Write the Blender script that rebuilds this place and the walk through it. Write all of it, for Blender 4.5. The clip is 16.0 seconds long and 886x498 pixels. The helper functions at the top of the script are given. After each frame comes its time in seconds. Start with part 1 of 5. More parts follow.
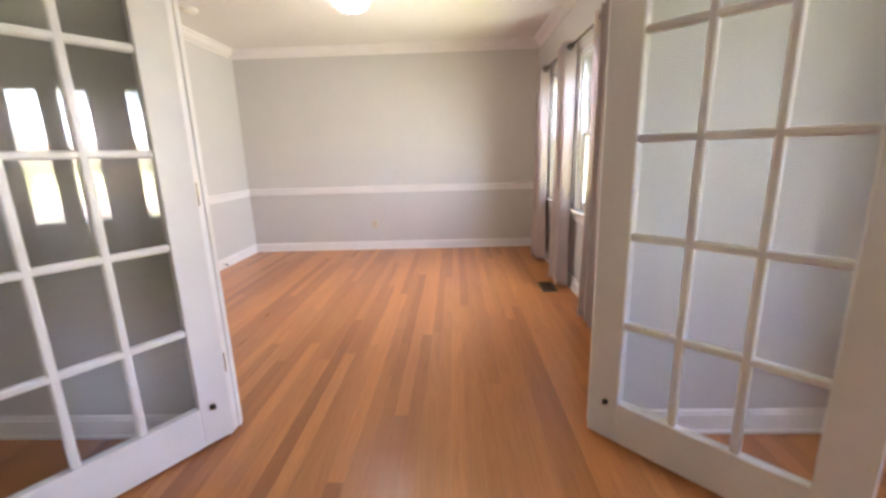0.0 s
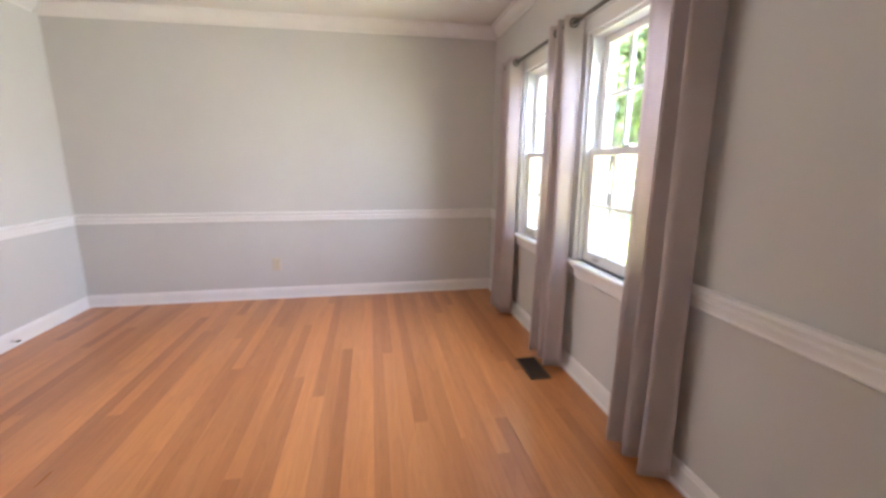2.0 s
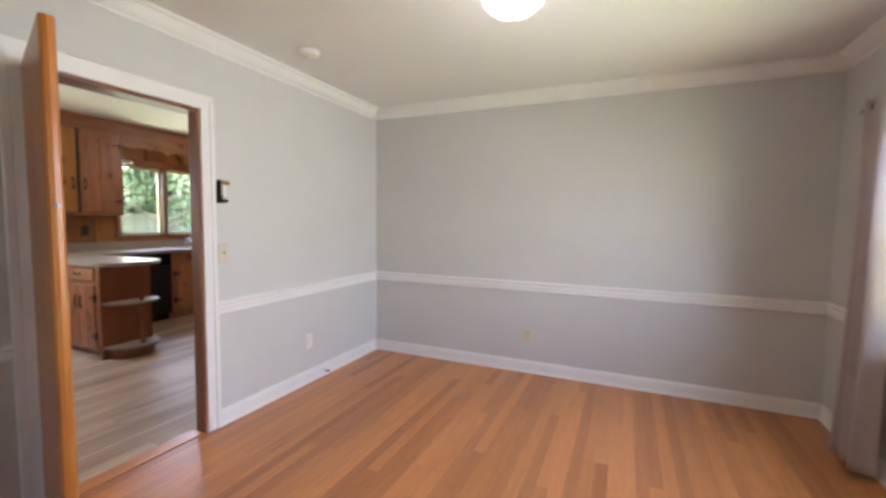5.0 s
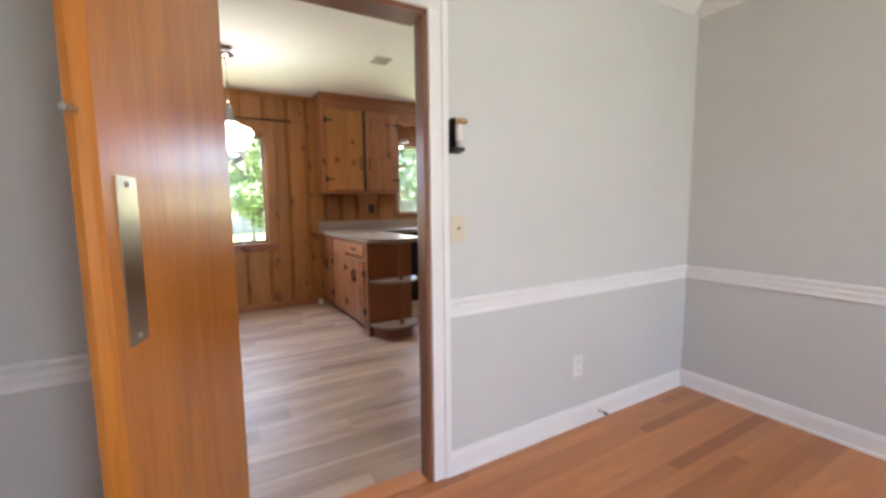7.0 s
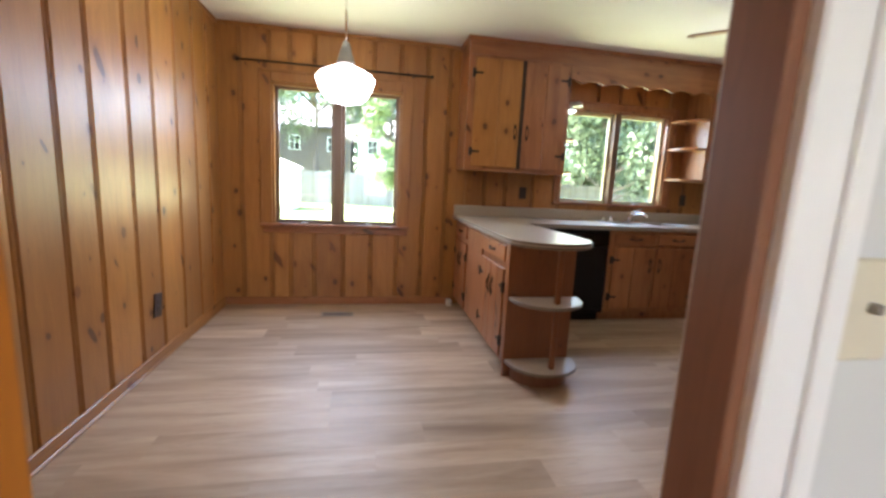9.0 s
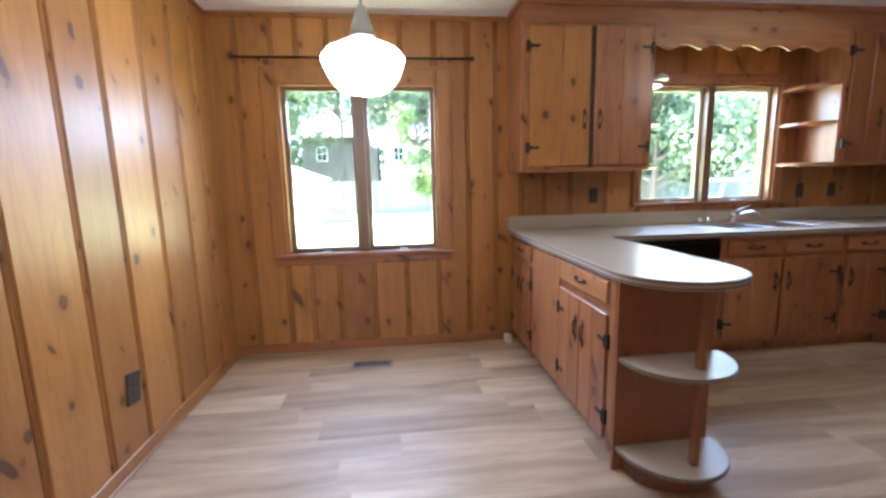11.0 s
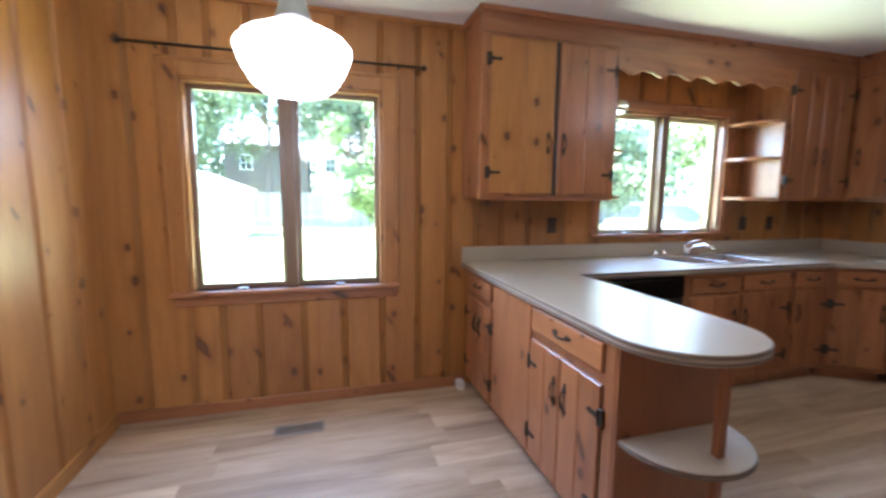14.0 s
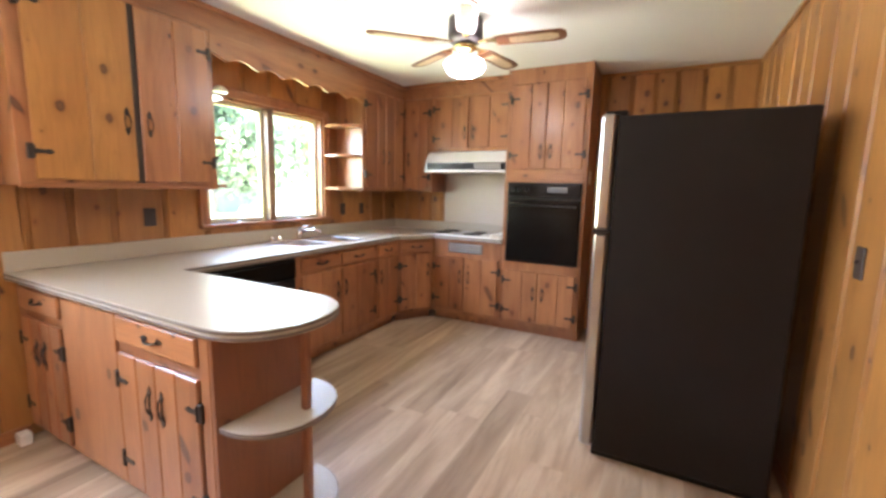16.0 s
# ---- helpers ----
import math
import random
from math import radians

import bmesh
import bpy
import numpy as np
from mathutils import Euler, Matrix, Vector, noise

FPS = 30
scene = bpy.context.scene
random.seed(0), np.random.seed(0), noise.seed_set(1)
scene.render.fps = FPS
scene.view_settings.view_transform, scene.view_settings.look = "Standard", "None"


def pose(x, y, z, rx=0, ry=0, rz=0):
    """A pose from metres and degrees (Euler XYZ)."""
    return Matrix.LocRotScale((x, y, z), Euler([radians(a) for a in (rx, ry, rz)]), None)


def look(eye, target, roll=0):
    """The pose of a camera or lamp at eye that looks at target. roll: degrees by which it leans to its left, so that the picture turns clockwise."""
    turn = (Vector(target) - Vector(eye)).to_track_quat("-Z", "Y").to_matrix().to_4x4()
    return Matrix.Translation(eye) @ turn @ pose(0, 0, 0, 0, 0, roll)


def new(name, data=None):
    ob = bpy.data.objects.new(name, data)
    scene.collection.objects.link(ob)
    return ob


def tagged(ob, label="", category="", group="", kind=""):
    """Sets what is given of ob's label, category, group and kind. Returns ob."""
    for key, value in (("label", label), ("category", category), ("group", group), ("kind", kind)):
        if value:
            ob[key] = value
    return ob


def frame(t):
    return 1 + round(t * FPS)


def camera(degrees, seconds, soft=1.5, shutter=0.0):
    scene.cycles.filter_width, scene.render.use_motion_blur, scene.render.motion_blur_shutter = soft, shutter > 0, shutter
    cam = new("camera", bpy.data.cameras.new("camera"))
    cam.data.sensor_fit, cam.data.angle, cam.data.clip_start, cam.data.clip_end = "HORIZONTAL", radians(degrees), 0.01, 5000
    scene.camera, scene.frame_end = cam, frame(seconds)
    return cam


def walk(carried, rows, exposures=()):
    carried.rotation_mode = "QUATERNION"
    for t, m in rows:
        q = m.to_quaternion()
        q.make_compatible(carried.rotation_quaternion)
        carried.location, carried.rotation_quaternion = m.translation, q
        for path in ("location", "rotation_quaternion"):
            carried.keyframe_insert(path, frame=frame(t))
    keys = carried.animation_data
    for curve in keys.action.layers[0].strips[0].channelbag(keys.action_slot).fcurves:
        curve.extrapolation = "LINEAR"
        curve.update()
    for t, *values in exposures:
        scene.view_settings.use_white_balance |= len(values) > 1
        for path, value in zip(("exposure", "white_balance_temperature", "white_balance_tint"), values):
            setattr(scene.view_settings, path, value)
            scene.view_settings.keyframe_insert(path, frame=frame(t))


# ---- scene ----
cam = camera(93.8, 16.0, 2.8, 0.35)
PATH = [
    (0, (2.614, -5.238, 1.184), (2.551, -3.29, 0.736), -1.7),
    (0.5, (2.585, -4.814, 1.182), (2.531, -2.861, 0.754), 2.5),
    (1, (2.458, -4.46, 1.182), (2.529, -2.502, 0.782), 1.0),
    (1.5, (2.429, -4.202, 1.177), (2.577, -2.26, 0.719), -1.1),
    (2, (2.465, -3.936, 1.242), (2.798, -2.005, 0.839), 0.2),
    (2.5, (2.455, -3.85, 1.333), (3.065, -1.958, 1.113), -0.3),
    (3, (2.493, -3.839, 1.374), (3.296, -2.009, 1.286), -0.1),
    (3.5, (2.507, -3.823, 1.367), (3.194, -1.945, 1.324), 0.5),
    (4, (2.482, -3.756, 1.365), (2.519, -1.757, 1.315), 0.2),
    (4.5, (2.409, -3.715, 1.354), (1.889, -1.785, 1.278), -0.2),
    (4.7, (2.395, -3.69, 1.35), (1.754, -1.798, 1.244), 0.1),
    (6.8, (1.641, -2.8, 1.185), (-0.021, -1.704, 0.995), 0.3),
    (7, (1.516, -2.737, 1.221), (-0.2, -1.731, 1.007), -0.6),
    (7.5, (1.223, -2.589, 1.216), (-0.622, -1.852, 0.983), -0.2),
    (8, (0.91, -2.434, 1.22), (-1.008, -1.959, 0.91), 2.3),
    (8.2, (0.793, -2.396, 1.204), (-1.136, -1.968, 0.895), 3.3),
    (10.5, (-0.301, -2.294, 1.297), (-2.261, -2.055, 0.977), -0.2),
    (11, (-0.477, -2.352, 1.29), (-2.442, -2.137, 0.982), -1.3),
    (11.5, (-0.678, -2.337, 1.324), (-2.652, -2.237, 1.018), -0.8),
    (12, (-0.863, -2.339, 1.33), (-2.841, -2.329, 1.034), -0.5),
    (12.5, (-0.932, -2.355, 1.338), (-2.91, -2.367, 1.038), -0.5),
    (13, (-0.938, -2.402, 1.34), (-2.916, -2.345, 1.051), -0.4),
    (13.5, (-0.936, -2.431, 1.33), (-2.906, -2.207, 1.068), 0.0),
    (14, (-0.939, -2.383, 1.369), (-2.85, -1.848, 1.125), 0.5),
    (14.5, (-0.908, -2.333, 1.384), (-2.646, -1.372, 1.146), 0.8),
    (15, (-0.85, -2.296, 1.396), (-2.311, -0.956, 1.134), 1.0),
    (15.5, (-0.798, -2.273, 1.39), (-1.951, -0.662, 1.118), 1.2),
    (16, (-0.757, -2.271, 1.389), (-1.674, -0.516, 1.109), 1.3),
]
EXPO = [(0, 5.3, 6850, 28), (1.2, 5.22, 6650, 28), (2.3, 5.13, 6400, 27), (3.5, 5.08, 6400, 27), (4.7, 4.8, 6300, 24), (7, 4.9, 6350, 24), (8.2, 4.76, 6650, 22), (10.3, 5.25, 5700, 18), (13, 5.22, 5650, 18), (14, 5.27, 5450, 18), (15, 5.55, 5750, 18), (16, 6.0, 6250, 20)]
walk(cam, [(t, look(*p)) for t, *p in PATH], EXPO)

# ---------- light ----------
SUN_EL, SUN_AZ = 58.0, 190.0
world = bpy.data.worlds.new("sky_world")
scene.world = world
world.use_nodes = True
wn = world.node_tree.nodes
sky = wn.new("ShaderNodeTexSky")
sky.sky_type, sky.sun_disc = "NISHITA", False
sky.sun_elevation, sky.sun_rotation = radians(SUN_EL), radians(SUN_AZ)
wn["Background"].inputs["Strength"].default_value = 0.15
world.node_tree.links.new(sky.outputs[0], wn["Background"].inputs["Color"])
sun = new("sun", bpy.data.lights.new("sun", "SUN"))
sun.data.energy, sun.data.angle, sun.data.color = 3.6, radians(0.5), (1.0, 0.95, 0.86)
_a, _e = radians(SUN_AZ), radians(SUN_EL)
sun.matrix_basis = look((math.sin(_a) * math.cos(_e) * 30, math.cos(_a) * math.cos(_e) * 30, math.sin(_e) * 30), (0, 0, 0))

LAMP_BOWL, LAMP_PENDANT, LAMP_FAN = 0.8, 0.6, 0.6


def window_light(name, at, turn, width, rise, power):
    """Two area lamps added in an opening to strengthen its daylight: blue sky from above, sunlit lawn from below."""
    for tilt, lift, colour, share in ((66, rise, (0.66, 0.79, 1.0), 0.66), (118, -rise, (1.0, 1.0, 0.62), 0.40)):
        ob = new(name, bpy.data.lights.new(name, "AREA"))
        ob.data.shape, ob.data.size, ob.data.size_y = "RECTANGLE", width, 0.3
        ob.data.energy, ob.data.color, ob.data.spread = power * share, colour, radians(130)
        ob.matrix_basis = pose(at[0], at[1], at[2] + lift) @ pose(0, 0, 0, tilt, 0, turn)


window_light("daylight_breakfast", (-3.86, -2.60, 1.42), -90, 1.10, 0.36, 1.3)
window_light("daylight_sink", (-3.86, 0.235, 1.57), -90, 1.12, 0.25, 1.15)
window_light("daylight_hall", (4.84, -5.02, 1.26), 90, 1.1, 0.3, 1.0)
window_light("daylight_dining", (3.75, -1.16, 1.305), 90, 0.60, 0.32, 0.9)
window_light("daylight_dining", (3.75, -2.09, 1.305), 90, 0.60, 0.32, 0.9)


# ---------- material helpers ----------
def nodes_of(name):
    m = bpy.data.materials.new(name)
    m.use_nodes = True
    return m, m.node_tree.nodes, m.node_tree.links, m.node_tree.nodes["Principled BSDF"]


def ramp(n, l, src, stops):
    r = n.new("ShaderNodeValToRGB")
    while len(r.color_ramp.elements) < len(stops):
        r.color_ramp.elements.new(0.5)
    for e, (p, c) in zip(r.color_ramp.elements, stops):
        e.position, e.color = p, (*c, 1)
    l.new(src, r.inputs[0])
    return r.outputs[0]


def mapped(n, l, scale, shift=None, coord="Object"):
    tc = n.new("ShaderNodeTexCoord")
    mp = n.new("ShaderNodeMapping")
    mp.inputs["Scale"].default_value = scale
    l.new(tc.outputs[coord], mp.inputs["Vector"])
    if shift is not None:
        l.new(shift, mp.inputs["Location"])
    return mp.outputs[0]


def noise_tex(n, l, vec, scale, detail=4, rough=0.5, dist=0.0):
    t = n.new("ShaderNodeTexNoise")
    t.inputs["Scale"].default_value, t.inputs["Detail"].default_value = scale, detail
    t.inputs["Roughness"].default_value, t.inputs["Distortion"].default_value = rough, dist
    l.new(vec, t.inputs["Vector"])
    return t.outputs["Fac"]


def mix(n, l, a, b, fac, mode="MIX"):
    m = n.new("ShaderNodeMix")
    m.data_type, m.blend_type = "RGBA", mode
    for key, v in ((6, a), (7, b), (0, fac)):
        if isinstance(v, (int, float)):
            m.inputs[key].default_value = v
        elif isinstance(v, tuple):
            m.inputs[key].default_value = (*v, 1)
        else:
            l.new(v, m.inputs[key])
    return m.outputs[2]


def bump(n, l, b, height, strength, dist=0.002):
    bp = n.new("ShaderNodeBump")
    bp.inputs["Strength"].default_value, bp.inputs["Distance"].default_value = strength, dist
    l.new(height, bp.inputs["Height"])
    l.new(bp.outputs[0], b.inputs["Normal"])


def plain(name, colour, rough=0.5, metal=0.0, vary=0.06, scale=6.0, relief=0.15, grain=120.0, coat=0.0):
    """Paint, plastic or metal: broad tone drift, fine relief."""
    m, n, l, b = nodes_of(name)
    v = mapped(n, l, (1, 1, 1))
    f = noise_tex(n, l, v, scale, 5, 0.6)
    lo = tuple(max(c * (1 - vary), 0) for c in colour)
    hi = tuple(min(c * (1 + vary), 1) for c in colour)
    l.new(ramp(n, l, f, [(0.3, lo), (0.7, hi)]), b.inputs["Base Color"])
    g = noise_tex(n, l, v, grain, 3)
    rr = n.new("ShaderNodeMapRange")
    rr.inputs["To Min"].default_value, rr.inputs["To Max"].default_value = max(rough - 0.06, 0.02), min(rough + 0.08, 1)
    l.new(f, rr.inputs[0])
    l.new(rr.outputs[0], b.inputs["Roughness"])
    b.inputs["Metallic"].default_value = metal
    b.inputs["Coat Weight"].default_value = coat
    if relief:
        bump(n, l, b, g, relief, 0.001)
    return m


def wood(name, dark, light, knots=0.0, rough=0.35, grain_axis=2, coat=0.3, island=False, tone=0.35, relief=0.12, blotch=0.0, figure=0.24):
    """Sawn boards: long grain, per-board tone, optional dark knots."""
    m, n, l, b = nodes_of(name)
    if island:
        rnd = n.new("ShaderNodeNewGeometry").outputs["Random Per Island"]
    else:
        rnd = n.new("ShaderNodeObjectInfo").outputs["Random"]
    sh = n.new("ShaderNodeCombineXYZ")
    mul = n.new("ShaderNodeMath")
    mul.operation = "MULTIPLY"
    mul.inputs[1].default_value = 37.0
    l.new(rnd, mul.inputs[0])
    for k in range(3):
        l.new(mul.outputs[0], sh.inputs[k])
    s = [1.0, 1.0, 1.0]
    s[grain_axis] = 0.07
    v = mapped(n, l, s, sh.outputs[0])
    big = noise_tex(n, l, v, 9, 3, 0.5, 1.2)
    fine = noise_tex(n, l, v, 90, 4, 0.6, 0.3)
    wv = n.new("ShaderNodeMath")
    wv.operation = "PINGPONG"
    wv.inputs[1].default_value = 0.06
    l.new(big, wv.inputs[0])
    rings = n.new("ShaderNodeMapRange")
    rings.inputs["From Max"].default_value = 0.06
    l.new(wv.outputs[0], rings.inputs[0])
    c = mix(n, l, dark, light, big)
    c = mix(n, l, c, tuple(x * 0.72 for x in dark), ramp(n, l, rings.outputs[0], [(0.0, (figure,) * 3), (0.35, (0, 0, 0))]))
    c = mix(n, l, c, tuple(x * 0.8 for x in dark), ramp(n, l, fine, [(0.45, (0, 0, 0)), (0.75, (0.28, 0.28, 0.28))]))
    tone_c = ramp(n, l, rnd, [(0.0, (1 - tone, 1 - tone * 1.25, 1 - tone * 1.4)), (0.5, (0.95, 0.95, 0.95)), (1.0, (1.12, 1.1, 1.05))])
    c = mix(n, l, c, tone_c, 1.0, "MULTIPLY")
    if blotch:
        bs = [1.0, 1.0, 1.0]
        bs[grain_axis] = 0.16
        bl_f = noise_tex(n, l, mapped(n, l, bs, sh.outputs[0]), 9, 4, 0.6, 0.5)
        c = mix(n, l, c, (dark[0] * 0.42, dark[1] * 0.34, dark[2] * 0.34), ramp(n, l, bl_f, [(0.46, (0, 0, 0)), (0.72, (blotch,) * 3)]))
    if knots:
        # round knots, then rarer slanting spike knots
        for pitch, along, lean, least, most in ((0.17, 0.24, 0.0, 0.38, 0.105), (0.20, 0.66, 30.0, 0.62, 0.115)):
            tc = n.new("ShaderNodeTexCoord")
            axes = n.new("ShaderNodeSeparateXYZ")
            l.new(tc.outputs["Object"], axes.inputs[0])
            across = n.new("ShaderNodeMath")
            l.new(axes.outputs[(grain_axis + 1) % 3], across.inputs[0])
            l.new(axes.outputs[(grain_axis + 2) % 3], across.inputs[1])
            face = n.new("ShaderNodeCombineXYZ")
            l.new(across.outputs[0], face.inputs[0])
            l.new(axes.outputs[grain_axis], face.inputs[1])
            off = n.new("ShaderNodeVectorMath")
            l.new(face.outputs[0], off.inputs[0])
            l.new(sh.outputs[0], off.inputs[1])
            mp = n.new("ShaderNodeMapping")
            mp.vector_type = "TEXTURE"
            mp.inputs["Scale"].default_value = (pitch, along, 1.0)
            mp.inputs["Rotation"].default_value = (0.0, 0.0, radians(lean))
            l.new(off.outputs[0], mp.inputs["Vector"])
            kv = mp.outputs[0]
            wob = n.new("ShaderNodeTexNoise")
            wob.inputs["Scale"].default_value, wob.inputs["Detail"].default_value = 7.0, 2
            l.new(kv, wob.inputs["Vector"])
            vo = n.new("ShaderNodeTexVoronoi")
            vo.voronoi_dimensions = "2D"
            vo.inputs["Scale"].default_value = 1.0
            l.new(mix(n, l, kv, wob.outputs["Color"], 0.09), vo.inputs["Vector"])
            sep = n.new("ShaderNodeSeparateColor")
            l.new(vo.outputs["Color"], sep.inputs[0])
            size = n.new("ShaderNodeMapRange")
            size.inputs["From Min"].default_value, size.inputs["From Max"].default_value = least, 1.0
            size.inputs["To Min"].default_value, size.inputs["To Max"].default_value = 0.0001, most * knots
            l.new(sep.outputs[0], size.inputs[0])
            rel = n.new("ShaderNodeMath")
            rel.operation = "DIVIDE"
            l.new(vo.outputs["Distance"], rel.inputs[0])
            l.new(size.outputs[0], rel.inputs[1])
            part_of = n.new("ShaderNodeMath")
            part_of.operation = "MULTIPLY"
            part_of.inputs[1].default_value = 0.25
            l.new(rel.outputs[0], part_of.inputs[0])
            halo = ramp(n, l, part_of.outputs[0], [(0.22, (0.55, 0.55, 0.55)), (0.42, (0.22, 0.22, 0.22)), (0.9, (0, 0, 0))])
            c = mix(n, l, c, (dark[0] * 0.62, dark[1] * 0.5, dark[2] * 0.45), halo)
            heart = ramp(n, l, sep.outputs[1], [(0.0, (0.05, 0.02, 0.012)), (0.55, (0.09, 0.035, 0.016)), (1.0, (dark[0] * 0.55, dark[1] * 0.45, dark[2] * 0.4))])
            rim = ramp(n, l, part_of.outputs[0], [(0.10, (0.75, 0.75, 0.75)), (0.19, (0.97, 0.97, 0.97)), (0.27, (0, 0, 0))])
            c = mix(n, l, c, heart, rim)
    l.new(c, b.inputs["Base Color"])
    rr = n.new("ShaderNodeMapRange")
    rr.inputs["To Min"].default_value, rr.inputs["To Max"].default_value = rough - 0.03, rough + 0.06
    l.new(big, rr.inputs[0])
    l.new(rr.outputs[0], b.inputs["Roughness"])
    b.inputs["Coat Weight"].default_value = coat
    b.inputs["Coat Roughness"].default_value = max(0.14, rough - 0.08)
    bump(n, l, b, fine, relief, 0.001)
    return m


def glow(name, colour, strength):
    m, n, l, b = nodes_of(name)
    b.inputs["Base Color"].default_value = (0.9, 0.88, 0.84, 1)
    b.inputs["Roughness"].default_value = 0.25
    b.inputs["Emission Color"].default_value = (*colour, 1)
    b.inputs["Emission Strength"].default_value = strength
    return m


def glass(name, tint=(0.97, 0.98, 0.98)):
    m, n, l, b = nodes_of(name)
    n.remove(b)
    tr, gl, lw, mx = (n.new("ShaderNodeBsdfTransparent"), n.new("ShaderNodeBsdfGlossy"), n.new("ShaderNodeLayerWeight"), n.new("ShaderNodeMixShader"))
    tr.inputs[0].default_value = (*tint, 1)
    gl.inputs["Roughness"].default_value = 0.02
    lw.inputs["Blend"].default_value = 0.5
    pw = n.new("ShaderNodeMath")
    pw.operation = "POWER"
    pw.inputs[1].default_value = 4.0
    l.new(lw.outputs["Facing"], pw.inputs[0])
    rg = n.new("ShaderNodeMapRange")
    rg.inputs["To Min"].default_value, rg.inputs["To Max"].default_value = 0.04, 0.85
    l.new(pw.outputs[0], rg.inputs[0])
    l.new(rg.outputs[0], mx.inputs[0])
    l.new(tr.outputs[0], mx.inputs[1])
    l.new(gl.outputs[0], mx.inputs[2])
    l.new(mx.outputs[0], n["Material Output"].inputs["Surface"])
    return m


def leaf_mat(name, dark, light):
    m, n, l, b = nodes_of(name)
    rnd = n.new("ShaderNodeNewGeometry").outputs["Random Per Island"]
    l.new(ramp(n, l, rnd, [(0.0, dark), (1.0, light)]), b.inputs["Base Color"])
    b.inputs["Roughness"].default_value = 0.55
    b.inputs["Transmission Weight"].default_value = 0.0
    return m


def laminate(name):
    m, n, l, b = nodes_of(name)
    v = mapped(n, l, (1, 1, 1))
    sp = noise_tex(n, l, v, 420, 2)
    sp2 = noise_tex(n, l, v, 160, 3)
    c = ramp(n, l, sp, [(0.35, (0.31, 0.26, 0.202)), (0.55, (0.455, 0.395, 0.312)), (0.75, (0.54, 0.48, 0.39))])
    c = mix(n, l, c, (0.42, 0.36, 0.31), ramp(n, l, sp2, [(0.5, (0, 0, 0)), (0.7, (0.5, 0.5, 0.5))]))
    l.new(c, b.inputs["Base Color"])
    b.inputs["Roughness"].default_value = 0.32
    return m


def vinyl(name):
    m, n, l, b = nodes_of(name)
    rnd = n.new("ShaderNodeObjectInfo").outputs["Random"]
    sh = n.new("ShaderNodeCombineXYZ")
    mul = n.new("ShaderNodeMath")
    mul.operation = "MULTIPLY"
    mul.inputs[1].default_value = 41.0
    l.new(rnd, mul.inputs[0])
    for k in range(3):
        l.new(mul.outputs[0], sh.inputs[k])
    v = mapped(n, l, (1, 0.12, 1), sh.outputs[0])
    a = noise_tex(n, l, v, 8, 4, 0.55, 0.8)
    f = noise_tex(n, l, v, 70, 4, 0.6)
    c = ramp(n, l, a, [(0.25, (0.265, 0.178, 0.112)), (0.5, (0.43, 0.312, 0.212)), (0.75, (0.55, 0.425, 0.302))])
    c = mix(n, l, c, (0.27, 0.205, 0.14), ramp(n, l, f, [(0.5, (0, 0, 0)), (0.8, (0.5, 0.5, 0.5))]))
    t = ramp(n, l, rnd, [(0.0, (0.74, 0.71, 0.68)), (0.45, (0.93, 0.92, 0.91)), (1.0, (1.08, 1.06, 1.04))])
    l.new(mix(n, l, c, t, 1.0, "MULTIPLY"), b.inputs["Base Color"])
    b.inputs["Roughness"].default_value = 0.47
    b.inputs["Specular IOR Level"].default_value = 0.35
    bump(n, l, b, f, 0.1, 0.0006)
    return m


def fabric(name, colour):
    m, n, l, b = nodes_of(name)
    v = mapped(n, l, (1, 1, 1))
    g = noise_tex(n, l, v, 380, 3)
    a = noise_tex(n, l, v, 5, 3)
    l.new(ramp(n, l, a, [(0.3, tuple(x * 0.9 for x in colour)), (0.7, tuple(min(1, x * 1.08) for x in colour))]), b.inputs["Base Color"])
    b.inputs["Roughness"].default_value = 0.75
    b.inputs["Sheen Weight"].default_value = 0.3
    bump(n, l, b, g, 0.25, 0.001)
    tl = n.new("ShaderNodeBsdfTranslucent")
    tl.inputs[0].default_value = (*colour, 1)
    mx = n.new("ShaderNodeMixShader")
    mx.inputs[0].default_value = 0.5
    l.new(b.outputs[0], mx.inputs[1])
    l.new(tl.outputs[0], mx.inputs[2])
    l.new(mx.outputs[0], n["Material Output"].inputs["Surface"])
    return m


def grass_mat(name):
    m, n, l, b = nodes_of(name)
    v = mapped(n, l, (1, 1, 1))
    a = noise_tex(n, l, v, 0.5, 5, 0.6)
    f = noise_tex(n, l, v, 18, 4, 0.7)
    c = ramp(n, l, a, [(0.3, (0.17, 0.22, 0.07)), (0.7, (0.28, 0.31, 0.12))])
    c = mix(n, l, c, (0.12, 0.16, 0.045), ramp(n, l, f, [(0.45, (0, 0, 0)), (0.7, (0.7, 0.7, 0.7))]))
    l.new(c, b.inputs["Base Color"])
    b.inputs["Roughness"].default_value = 0.8
    bump(n, l, b, f, 0.6, 0.03)
    return m


PAINT = plain("wall_paint", (0.595, 0.592, 0.572), 0.55, vary=0.025, scale=2.0, relief=0.12, grain=260)
TRIM = plain("white_gloss_trim", (0.80, 0.79, 0.775), 0.3, vary=0.03, relief=0.06)
CEIL = plain("ceiling_paint", (0.78, 0.775, 0.75), 0.8, vary=0.02, scale=1.5, relief=0.2, grain=180)
OAK = wood("strip_flooring", (0.42, 0.145, 0.046), (0.67, 0.29, 0.102), 0, 0.28, 1, 0.15, tone=0.34, relief=0.012, figure=0.22)
VINYL = vinyl("vinyl_plank")
PINE = wood("knotty_pine_board", (0.32, 0.128, 0.032), (0.51, 0.245, 0.064), 1.15, 0.40, 2, 0.2, tone=0.28, blotch=0.3)
